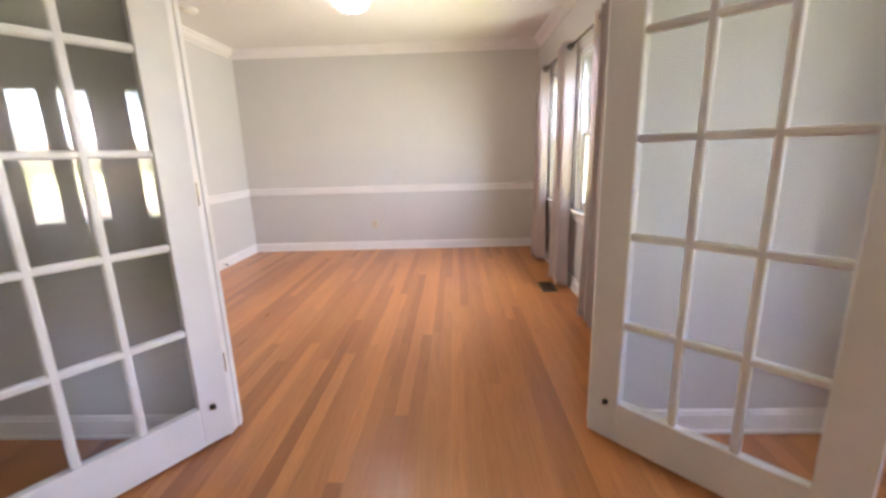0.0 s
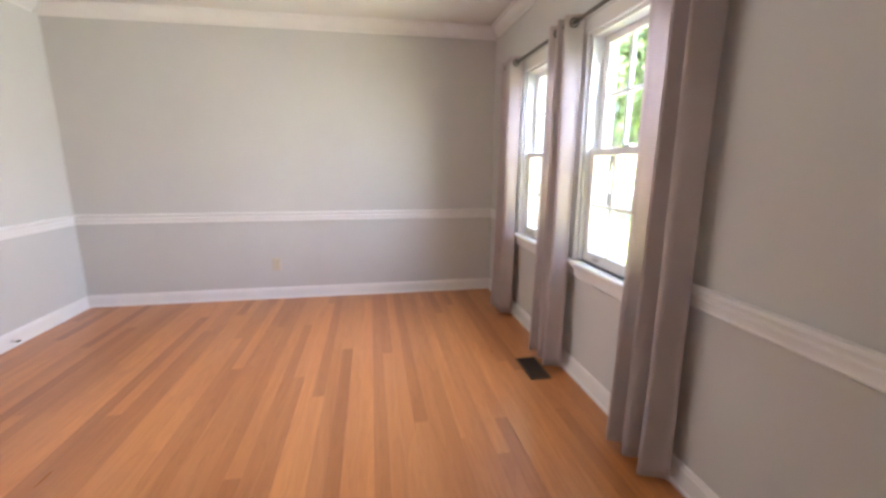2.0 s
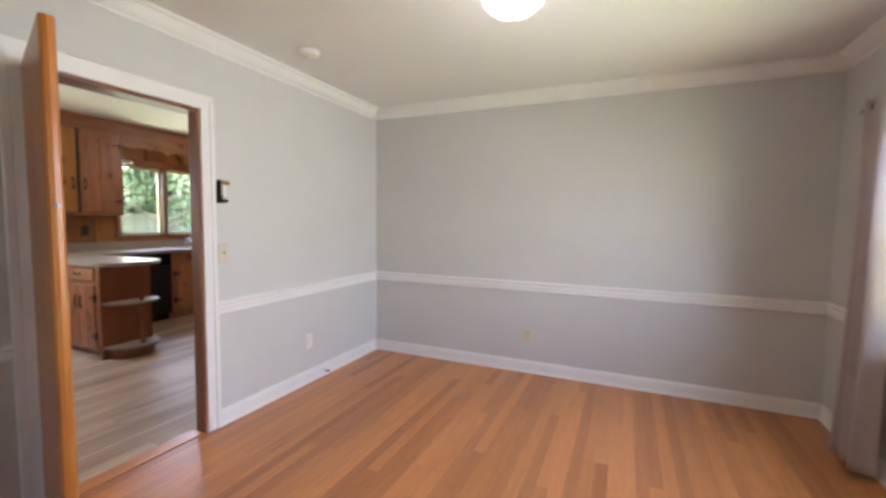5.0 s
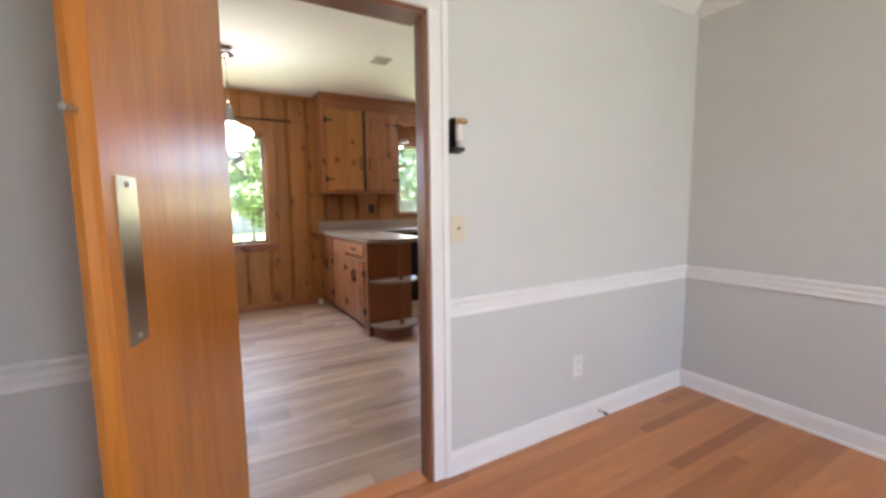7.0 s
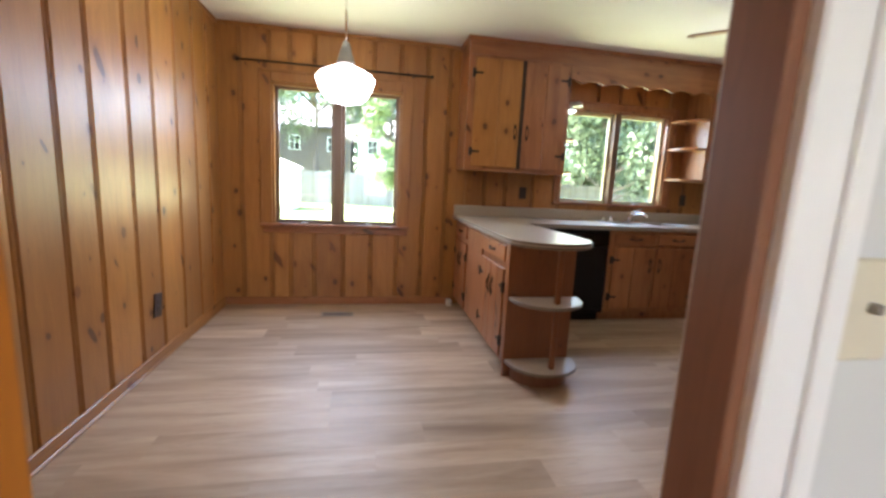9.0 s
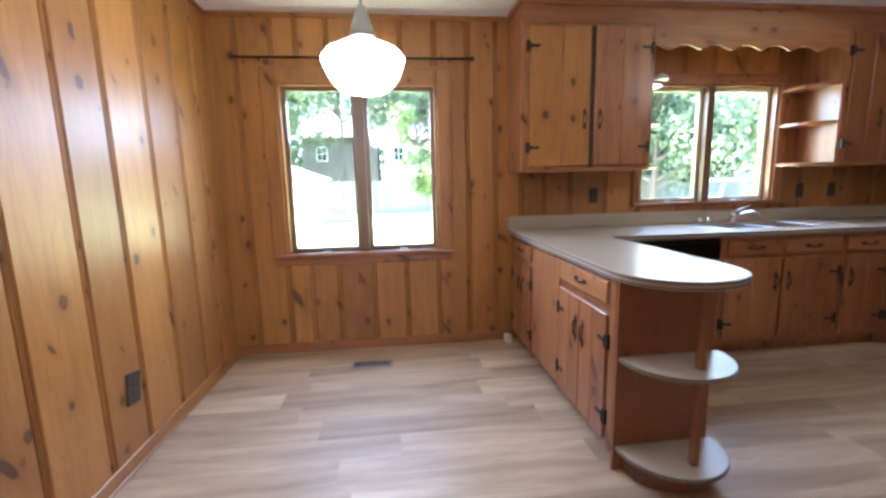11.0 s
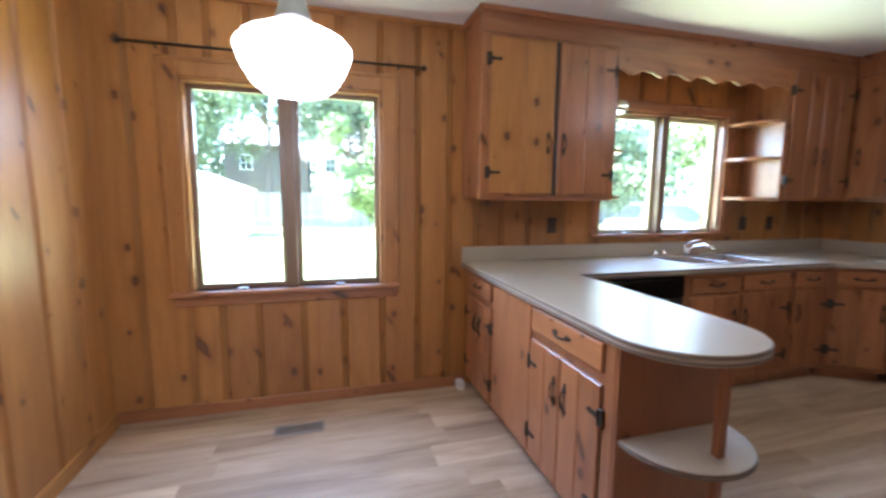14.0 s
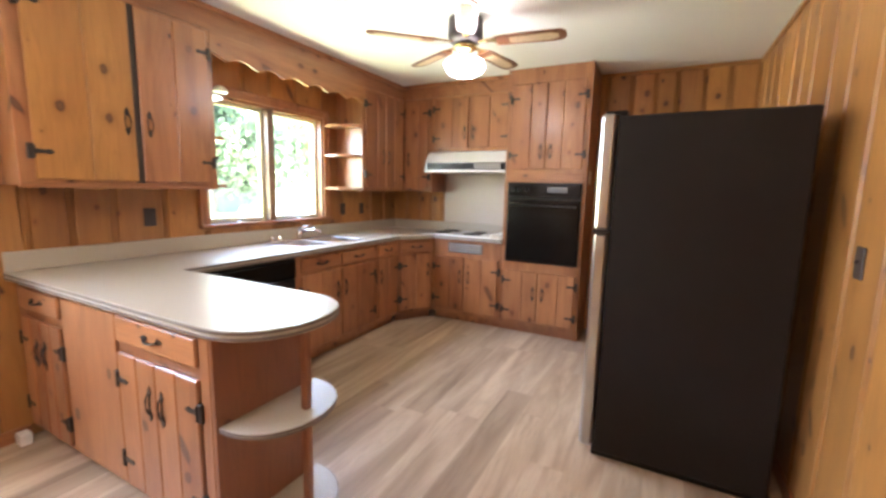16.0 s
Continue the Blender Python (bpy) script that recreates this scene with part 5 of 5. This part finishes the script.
def register(name, label, x0, x1, y0, y1, mat, along):
    th = thing(name, label, "floor vent", "floor vents", pose((x0 + x1) / 2, (y0 + y1) / 2, 0.0))
    w, d = (x1 - x0) / 2, (y1 - y0) / 2
    b = 0.016
    bm = bmesh.new()
    cbox(bm, -w, w, -d, -d + b, 0, 0.006, 0.002)
    cbox(bm, -w, w, d - b, d, 0, 0.006, 0.002)
    cbox(bm, -w, -w + b, -d + b, d - b, 0, 0.006, 0.002)
    cbox(bm, w - b, w, -d + b, d - b, 0, 0.006, 0.002)
    part("frame", bm, mat, th)
    # no hole is cut: a thin black sheet stands for the shade below the slats
    part("duct", one(box, -w + b, w - b, -d + b, d - b, 0.0005, 0.0015), IRON, th, "dark sheet in place of the shaded opening")
    n = 16
    for k in range(n):
        if along == "y":
            yy = -d + b + (2 * d - 2 * b) * (k + 0.5) / n
            part("slat", one(cbox, -w + b, w - b, yy - 0.003, yy + 0.003, 0.0015, 0.005, 0.001), mat, th)
        else:
            xx = -w + b + (2 * w - 2 * b) * (k + 0.5) / n
            part("slat", one(cbox, xx - 0.002, xx + 0.002, -d + b, d - b, 0.0015, 0.005, 0.001), mat, th)
register("floor_vent", "brown metal floor register by the window wall", 3.355, 3.485, -1.83, -1.555, VENTM, "y")
register("floor_vent", "grey-brown metal floor register below the window", -3.45, -3.335, -2.715, -2.425, VENTG, "y")
cv = thing("ceiling_vent", "small square ceiling vent grille", "ceiling vent", "", pose(-2.10, -1.25, KH))
part("frame", one(cbox, -0.09, 0.09, -0.09, 0.09, -0.008, 0, 0.003), CEIL, cv)
for k in range(6):
    part("slat", one(cbox, -0.075, 0.075, -0.07 + 0.026 * k, -0.056 + 0.026 * k, -0.014, -0.007, 0.002), VENTG, cv)

# ---------- curtains ----------
def torus(bm, R, r, m, n=22, k=8):
    rings = []
    for i in range(n):
        a = 2 * math.pi * i / n
        rings.append([bm.verts.new(m @ Vector(((R + r * math.cos(2 * math.pi * j / k)) * math.cos(a), (R + r * math.cos(2 * math.pi * j / k)) * math.sin(a), r * math.sin(2 * math.pi * j / k)))) for j in range(k)])
    for i in range(n):
        A, B = rings[i], rings[(i + 1) % n]
        for j in range(k):
            bm.faces.new([A[j], B[j], B[(j + 1) % k], A[(j + 1) % k]])

ROD_METAL = plain("dark_pewter", (0.16, 0.145, 0.135), 0.38, 1.0, vary=0.08)
ROD_X, ROD_Z = 3.535, 1.964
rod = thing("curtain_rod", "thin dark metal curtain rod above the two windows", "curtain rod", "", pose(ROD_X, -1.6, ROD_Z))
part("bar", one(tube, [(0, 1.05, 0), (0, -1.12, 0)], 0.010, 12), ROD_METAL, rod, "", True)
for y in (1.05, -1.12):
    bm = bmesh.new()
    lathe(bm, [(0.009, 0), (0.018, 0.004), (0.02, 0.02), (0.012, 0.03), (0.001, 0.034)], pose(0, y, 0, 90 if y < 0 else -90, 0, 0), 16)
    part("finial", bm, ROD_METAL, rod, "", True)
for y in (0.85, -0.02, -1.08):
    part("bracket", one(tube, [(0, y, -0.008), (0.05, y, -0.02), (0.094, y, -0.02)], 0.006, 8), ROD_METAL, rod)

def curtain(y_top0, y_top1, y_bot0, y_bot1, folds, seed):
    r = random.Random(seed)
    th = thing("curtain", "floor-length taupe grommet curtain pushed together", "curtain", "curtains", pose(ROD_X, (y_bot0 + y_bot1) / 2, 0.02))
    yc = (y_bot0 + y_bot1) / 2
    nu, nv = 96, 34
    ph = [r.uniform(-0.5, 0.5) for _ in range(6)]
    def at(u, v):
        z = 1.985 * v + 0.012 * (1 - v)
        a, b = y_bot0 + (y_top0 - y_bot0) * v, y_bot1 + (y_top1 - y_bot1) * v
        env = 0.9 - 0.15 * math.sin(math.pi * v)
        y = a + (b - a) * u + 0.012 * math.sin(6 * u + ph[0] + 2.1 * v)
        w = math.cos(2 * math.pi * folds * u + 0.5 * math.sin(2.2 * v + ph[1] + 3 * u) * (1 - v))
        x = 0.052 * env * w + 0.008 * math.sin(2 * math.pi * folds * 2.3 * u + ph[2] + 3 * v) * (1 - 0.7 * v) - 0.012 * (1 - v)
        return x, y - yc, z
    bm = bmesh.new()
    g = [[bm.verts.new(at(i / nu, j / nv)) for i in range(nu + 1)] for j in range(nv + 1)]
    for j in range(nv):
        for i in range(nu):
            bm.faces.new([g[j][i], g[j][i + 1], g[j + 1][i + 1], g[j + 1][i]])
    cloth = part("cloth", bm, CURTAIN, th, "", True)
    so = cloth.modifiers.new("thickness", "SOLIDIFY")
    so.thickness = 0.003
    for k in range(int(folds * 2)):
        u = (k + 0.5) / (folds * 2)
        x, y, z = at(u, 0.972)
        bm = bmesh.new()
        torus(bm, 0.021, 0.005, pose(0, y, ROD_Z - 0.02, 90, 0, 12 if k % 2 else -12))
        part("grommet", bm, ROD_METAL, th, "metal grommet ring", True)

curtain(-0.88, -0.58, -0.82, -0.52, 3, 1)
curtain(-1.76, -1.48, -1.77, -1.43, 3, 2)
curtain(-2.70, -2.38, -2.70, -2.36, 3, 3)

kr = thing("curtain_rod", "bare black iron curtain rod above the breakfast window", "curtain rod", "", pose(KW + 0.065, -2.60, 2.20))
part("bar", one(tube, [(0, -0.83, 0), (0, 0.83, 0)], 0.008, 10), IRON, kr, "", True)
for y in (-0.83, 0.83):
    bm = bmesh.new()
    lathe(bm, [(0.008, 0), (0.018, 0.008), (0.018, 0.022), (0.001, 0.034)], pose(0, y, 0, 90 if y < 0 else -90, 0, 0), 14)
    part("finial", bm, IRON, kr, "", True)
for y in (-0.68, 0.68):
    part("bracket", one(tube, [(0, y, 0), (-0.05, y, -0.01)], 0.006, 8), IRON, kr)

# pine baseboards of the kitchen
kb = bmesh.new()
cbox(kb, KW + 0.014, KW + 0.028, KS + 0.014, PS - 0.012, 0.0, 0.075, 0.004)
solid("baseboard", kb, CABINET_Y, "low pine baseboard", "moulding", "structure")
kb = bmesh.new()
cbox(kb, KW + 0.028, KE - 0.014, KS + 0.014, KS + 0.028, 0.0, 0.075, 0.004)
cbox(kb, KW + 0.028, KE - 0.014, KS + 0.028, KS + 0.042, 0.0, 0.02, 0.006)
solid("baseboard", kb, PINE_X, "low pine baseboard", "moulding", "structure")
kb = bmesh.new()
cbox(kb, KE - 0.028, KE - 0.014, DOOR[1] + 0.12, KN - 0.014, 0.0, 0.075, 0.004)
solid("baseboard", kb, CABINET_Y, "low pine baseboard", "moulding", "structure")
kb = bmesh.new()
cbox(kb, KW + 0.014, KE - 0.03, KS + 0.014, KS + 0.032, KH - 0.03, KH, 0.004)
cbox(kb, KW + 0.014, KW + 0.032, KS + 0.032, -1.487, KH - 0.03, KH, 0.004)
cbox(kb, KE - 0.032, KE - 0.014, KS + 0.032, KN - 0.014, KH - 0.03, KH, 0.004)
cbox(kb, -1.364, KE - 0.032, KN - 0.032, KN - 0.014, KH - 0.03, KH, 0.004)
solid("trim_ceiling", kb, PINE_X, "narrow pine ceiling moulding", "moulding", "structure")
sl = bmesh.new()
cbox(sl, -0.10, 0.0, DOOR[0] + 0.018, DOOR[1] - 0.018, 0.0, 0.006, 0.003)
solid("threshold", sl, OAK, "oak threshold strip", "threshold", "structure")

# ---------- outside ----------
GZ = -0.45
gd = bmesh.new()
box(gd, -400, 400, -400, 400, GZ - 0.3, GZ)
solid("ground", gd, GRASS, "sunlit mown lawn", "ground", "structure")
solid("road", one(box, -20, -8.0, 7.8, 13.5, GZ, GZ + 0.02), CONCRETE, "pale concrete driveway", "driveway", "structure")
solid("road", one(box, 16, 22, -200, 200, GZ, GZ + 0.02), CONCRETE, "pale street in front of the house", "street", "structure")


def tree(name, label, x, y, h, spread, leaf, seed, low=0.25, n=2600, size=0.22):
    r = random.Random(seed)
    th = thing(name, label, "tree", "", pose(x, y, GZ))
    bm = bmesh.new()
    tube(bm, [(0, 0, -0.1), (0.03, 0.02, h * 0.2), (r.uniform(-.1, .1), r.uniform(-.1, .1), h * 0.45), (r.uniform(-.3, .3), r.uniform(-.3, .3), h * 0.8)], 0.02 * h + 0.05, 10, 0.03)
    tips = []
    for k in range(16):
        a = r.uniform(0, 6.28)
        z = h * r.uniform(low, 0.85)
        L = spread * r.uniform(0.55, 1.0) * (1.15 - 0.5 * abs(z / h - 0.45))
        tip = (L * math.cos(a), L * math.sin(a), z + h * r.uniform(0.02, 0.16))
        tube(bm, [(0, 0, z * 0.85), (tip[0] * 0.5, tip[1] * 0.5, z + 0.05 * h), tip], 0.05 + 0.004 * h, 6, 0.012)
        tips.append(tip)
        for s in range(2):
            tips.append((tip[0] * r.uniform(0.3, 0.9), tip[1] * r.uniform(0.3, 0.9), tip[2] + r.uniform(-0.08, 0.12) * h))
    part("trunk", bm, BARK, th)
    verts, faces = [], []
    n, size = int(n * (4.2 if x < 0 else 2.5)), size * 0.72
    for k in range(n):
        c = tips[r.randrange(len(tips))]
        rad = spread * 0.34
        d = Vector((r.gauss(0, 1), r.gauss(0, 1), r.gauss(0, 0.75))).normalized() * rad * r.random() ** 0.45
        p = Vector(c) + d
        q = Euler((r.uniform(0, 6.28), r.uniform(0, 6.28), r.uniform(0, 6.28))).to_matrix()
        s = size * r.uniform(0.6, 1.3)
        i = len(verts)
        for u, v in ((-0.5, 0), (0, -0.3), (0.55, 0), (0, 0.3)):
            verts.append(p + q @ Vector((u * s, v * s, 0.06 * s * (u * u))))
        faces.append((i, i + 1, i + 2, i + 3))
    me = bpy.data.meshes.new("crown")
    me.from_pydata(verts, [], faces)
    me.materials.append(leaf)
    ob = new("crown", me)
    ob.parent = th
    return th

tree("tree", "large leafy shade tree behind the fence", -33, -13, 12, 5.0, LEAF_A, 1, 0.36, 5000, 0.36)
tree("tree", "leafy tree behind the fence", -31, -6.0, 12.5, 4.2, LEAF_A, 2, 0.56, 3600, 0.34)
tree("tree", "tall tree behind the fence", -36, -0.5, 12, 4.0, LEAF_A, 3, 0.45, 4500, 0.4)
tree("tree", "bright green tree in full sun", -20.5, -0.5, 6.5, 1.9, LEAF_B, 4, 0.16, 4200, 0.26)
tree("tree", "leafy tree beyond the driveway", -21, 11, 8.5, 3.8, LEAF_A, 5, 0.12, 5000, 0.36)
tree("tree", "leafy tree beyond the driveway", -18, 18.5, 8.5, 4.0, LEAF_B, 6, 0.12, 5000, 0.36)
tree("tree", "leafy tree by the side fence", -26, 5.5, 9, 3.6, LEAF_A, 7, 0.14, 5000, 0.36)
tree("tree", "dense tree by the side fence", -30, 14, 11, 5, LEAF_A, 12, 0.1, 5000, 0.42)
tree("tree", "front yard tree in light leaf", 9.8, 4.2, 10, 4.6, LEAF_B, 8, 0.2, 5000, 0.34)
tree("tree", "front yard tree in light leaf", 11.5, 11.0, 10, 4.8, LEAF_B, 9, 0.22, 5000, 0.34)
tree("tree", "street tree across the road", 27, 12, 11, 5.0, LEAF_A, 10, 0.15, 5000, 0.42)
tree("tree", "street tree across the road", 28, -4, 11, 5.0, LEAF_A, 11, 0.15, 5000, 0.42)
tree("tree", "street tree across the road", 26, 28, 11, 5.0, LEAF_A, 13, 0.15, 5000, 0.42)

def woods(x, y0, y1, h, seed, n=22000):
    """Distant leaf mass closing the view."""
    r = random.Random(seed)
    verts, faces = [], []
    for k in range(n):
        y = r.uniform(y0, y1)
        top = h * (0.75 + 0.14 * math.sin(y * 0.33 + seed) + 0.11 * math.sin(y * 0.81))
        p = Vector((x + r.uniform(-3, 3), y, GZ + top * r.random() ** 0.8))
        q = Euler((r.uniform(0, 6.28), r.uniform(0, 6.28), r.uniform(0, 6.28))).to_matrix()
        s = r.uniform(0.5, 1.1)
        i = len(verts)
        for u, v in ((-0.5, 0), (0, -0.35), (0.55, 0), (0, 0.35)):
            verts.append(p + q @ Vector((u * s, v * s, 0.06 * s * u * u)))
        faces.append((i, i + 1, i + 2, i + 3))
    me = bpy.data.meshes.new("far_woods")
    me.from_pydata(verts, [], faces)
    me.materials.append(LEAF_A)
    tagged(new("far_woods", me), "dense green woods in the distance", "woods", "", "stuff")

woods(-62, -45, 60, 19, 3)
woods(-38, -34, -14, 15, 4, 8000)

sh = thing("garden_shed", "white garden shed with a gable roof on the lawn", "shed", "", pose(-22.4, -7.95, GZ))
bm = bmesh.new()
for k in range(14):
    cbox(bm, -1.4, 1.4, -2.0, 2.0, 0.15 * k, 0.15 * k + 0.148, 0.012)
part("wall", bm, SIDING, sh)
bm = bmesh.new()
prism(bm, [(-2.15, 2.05), (0, 2.85), (2.15, 2.05), (2.15, 2.13), (0, 2.95), (-2.15, 2.13)], -1.55, 1.55, Matrix(((0, 0, 1, 0), (1, 0, 0, 0), (0, 1, 0, 0), (0, 0, 0, 1))))
part("roof", bm, SIDING, sh, "pale metal roof")
bm = bmesh.new()
prism(bm, [(-2.0, 2.09), (2.0, 2.09), (0, 2.84)], -1.4, 1.4, Matrix(((0, 0, 1, 0), (1, 0, 0, 0), (0, 1, 0, 0), (0, 0, 0, 1))))
part("gable", bm, SIDING, sh)
part("door", one(cbox, 1.4, 1.43, -0.5, 0.5, 0.05, 1.95, 0.01), SIDING, sh)

fe = thing("fence", "weathered grey board fence along the back of the lawn", "fence", "", pose(-28, -14, GZ))
for z in (0.45, 1.65):
    part("rail", one(cbox, 0.03, 0.07, 0, 46, z, z + 0.09, 0.004), FENCEW, fe)
bme = bpy.data.meshes.new("picket")
pb = bmesh.new()
cbox(pb, 0, 0.025, 0, 0.175, 0, 2.05, 0.006)
pb.to_mesh(bme)
pb.free()
bme.materials.append(FENCEW)
rr = random.Random(8)
for k in range(250):
    o = new("picket", bme)
    o.parent = fe
    o.location = (rr.uniform(-0.004, 0.004), k * 0.184, rr.uniform(-0.015, 0.015))

def house(x, y, turn, w, d, h, wallm, label):
    th = thing("house", label, "house", "", pose(x, y, GZ, 0, 0, turn))
    part("wall", one(box, 0, w, 0, d, 0, h), wallm, th)
    bm = bmesh.new()
    prism(bm, [(-0.5, h), (d / 2, h + d * 0.32), (d + 0.5, h), (d + 0.5, h + 0.15), (d / 2, h + d * 0.32 + 0.2), (-0.5, h + 0.15)], -0.4, w + 0.4, Matrix(((0, 0, 1, 0), (1, 0, 0, 0), (0, 1, 0, 0), (0, 0, 0, 1))))
    part("roof", bm, ROOFM, th)
    bm = bmesh.new()
    prism(bm, [(0.0, h), (d / 2, h + d * 0.32), (d, h)], 0, w, Matrix(((0, 0, 1, 0), (1, 0, 0, 0), (0, 1, 0, 0), (0, 0, 0, 1))))
    part("gable", bm, wallm, th)
    n = int(w // 2.6)
    for k in range(n):
        for z in ((1.0, 4.4) if h > 4 else (1.0,)):
            xc = (k + 0.5) * w / n
            bm = bmesh.new()
            for a, b, c, e in ((-0.55, -0.45, 0, 1.4), (0.45, 0.55, 0, 1.4), (-0.45, 0.45, 1.3, 1.4), (-0.6, 0.6, -0.08, 0.0), (-0.04, 0.04, 0, 1.3), (-0.45, 0.45, 0.62, 0.70)):
                cbox(bm, xc + a, xc + b, -0.06, 0.0, z + c, z + e, 0.008)
            wi = part("window", bm, SIDING, th)
            part("pane", one(box, xc - 0.45, xc + 0.45, -0.025, -0.015, z, z + 1.3), DARKGLASS, wi)
    return th
# faces -y locally; turned 90 so that the front looks east
house(-45, -11.6, 90, 7.5, 9, 6.6, SIDING_D, "two-storey brown sided house with white windows beyond the fence")
house(-46, -3.4, 90, 12, 9, 6.4, SIDING, "white sided house beyond the trees")
house(36, 20, -90, 16, 9, 3.0, BRICK, "single-storey brick house across the street")

# parked car on the driveway
car = thing("car", "silver parked car on the driveway beside the house", "car", "", pose(-13.1, 9.5, GZ, 0, 0, 8) @ Matrix.Diagonal((1.04, 1.04, 1.14, 1)))
def loft(bm, secs):
    rings = [[bm.verts.new(p) for p in s] for s in secs]
    for a, b in zip(rings, rings[1:]):
        for k in range(len(a)):
            j = (k + 1) % len(a)
            bm.faces.new([a[k], a[j], b[j], b[k]])
    bm.faces.new(rings[0])
    bm.faces.new(rings[-1])
def section(x, zl, zb, w):
    return [(x, -w * 0.92, zl), (x, -w, zl + 0.15), (x, -w, zb - 0.12), (x, -w * 0.9, zb), (x, w * 0.9, zb), (x, w, zb - 0.12), (x, w, zl + 0.15), (x, w * 0.92, zl)]
bm = bmesh.new()
loft(bm, [section(-2.3, 0.4, 0.75, 0.75), section(-2.2, 0.25, 0.92, 0.84), section(-1.2, 0.22, 0.98, 0.9), section(0.8, 0.22, 0.96, 0.9), section(1.9, 0.24, 0.84, 0.87), section(2.25, 0.3, 0.7, 0.78)])
part("body", bm, CARPAINT, car, "", True)
bm = bmesh.new()
loft(bm, [[(-1.9, -0.74, 0.94), (-1.9, 0.74, 0.94), (-1.9, 0.70, 0.96), (-1.9, -0.70, 0.96)], [(-1.25, -0.76, 0.94), (-1.25, 0.76, 0.94), (-1.25, 0.6, 1.42), (-1.25, -0.6, 1.42)], [(0.0, -0.78, 0.94), (0.0, 0.78, 0.94), (0.0, 0.62, 1.47), (0.0, -0.62, 1.47)], [(1.05, -0.74, 0.93), (1.05, 0.74, 0.93), (1.05, 0.7, 0.95), (1.05, -0.7, 0.95)]])
part("cabin_glass", bm, DARKGLASS, car, "dark car windows")
part("roof", one(cbox, -1.2, 0.05, -0.62, 0.62, 1.43, 1.49, 0.03), CARPAINT, car)
for x0 in (-0.55,):
    for s in (-1, 1):
        part("pillar", one(tube, [(x0, s * 0.80, 0.95), (x0, s * 0.63, 1.45)], 0.04, 6), CARPAINT, car)
for x0 in (-1.4, 1.45):
    for s in (-1, 1):
        bm = bmesh.new()
        lathe(bm, [(0.2, -0.1), (0.31, -0.1), (0.33, -0.06), (0.33, 0.06), (0.31, 0.1), (0.2, 0.1)], pose(x0, s * 0.8, 0.33, 90, 0, 0), 24)
        wh = part("wheel", bm, RUBBER, car, "black tyre", True)
        bm = bmesh.new()
        lathe(bm, [(0.001, 0.07), (0.12, 0.08), (0.2, 0.085), (0.2, -0.085), (0.001, -0.07)], pose(x0, s * 0.8, 0.33, 90, 0, 0), 20)
        part("rim", bm, STEEL, wh, "", True)

# ---------- boards and planks of the setting ----------
rng = random.Random(4)
boards(W["wall_kitchen_west"], (KW, KS, 0), 90, KN - KS, 0.0, KH, [(WIN_N[0] - KS, WIN_N[1] - KS, WIN_N[2], WIN_N[3]), (WIN_S[0] - KS, WIN_S[1] - KS, WIN_S[2], WIN_S[3])], rng, 0.22, 0.29)
boards(W["wall_kitchen_south"], (KE, KS, 0), 180, KE - KW, 0.0, KH, [], rng, 0.265, 0.285)
boards(W["wall_kitchen_east"], (KE, KN, 0), -90, KN - KS, 0.0, KH, [(KN - DOOR[1] - 0.05, KN - DOOR[0], 0.0, DOOR[2])], rng, 0.23, 0.29)
boards(W["wall_kitchen_north"], (KW, KN, 0), 0, KE - KW, 0.0, KH, [], rng)

def planks(parent, mat, x0, x1, y0, y1, width, lengths, rng, skip=None, most=300):
    """Floor strips along y with staggered ends."""
    n = max(1, round((x1 - x0) / width))
    wd = (x1 - x0) / n
    count = 0
    rest = bmesh.new()
    for i in range(n):
        xa = x0 + i * wd
        at = y0 - rng.uniform(0, lengths[1])
        while at < y1:
            nx = at + rng.uniform(*lengths)
            a, b = max(at, y0), min(nx, y1)
            at = nx
            if b - a < 0.03:
                continue
            if count < most:
                bm = bmesh.new()
                box(bm, 0.0002, wd - 0.0002, 0, b - a - 0.0003, -0.012, 0)
                ob = part("plank", bm, mat, parent)
                ob.location = (xa, a, 0)
                count += 1
            else:
                box(rest, xa + 0.0002, xa + wd - 0.0002, a, b - 0.0003, -0.012, 0)
    if rest.verts:
        tagged(part("plank_rest", rest, mat, parent), kind="stuff")
    else:
        rest.free()

planks(floor_d, OAK, 0.0, DX, DY - 2.4, 0.0, 0.066, (1.2, 3.2), rng)
planks(floor_d, OAK, DX, FX1, FY, DY - 0.10, 0.066, (1.2, 3.2), rng, most=60)
planks(floor_d, OAK, FX0, DX, FY, DY - 2.4, 0.066, (1.2, 3.2), rng, most=60)
planks(floor_k, VINYL, KW, -0.02, KS, KN, 0.18, (1.2, 1.24), rng)
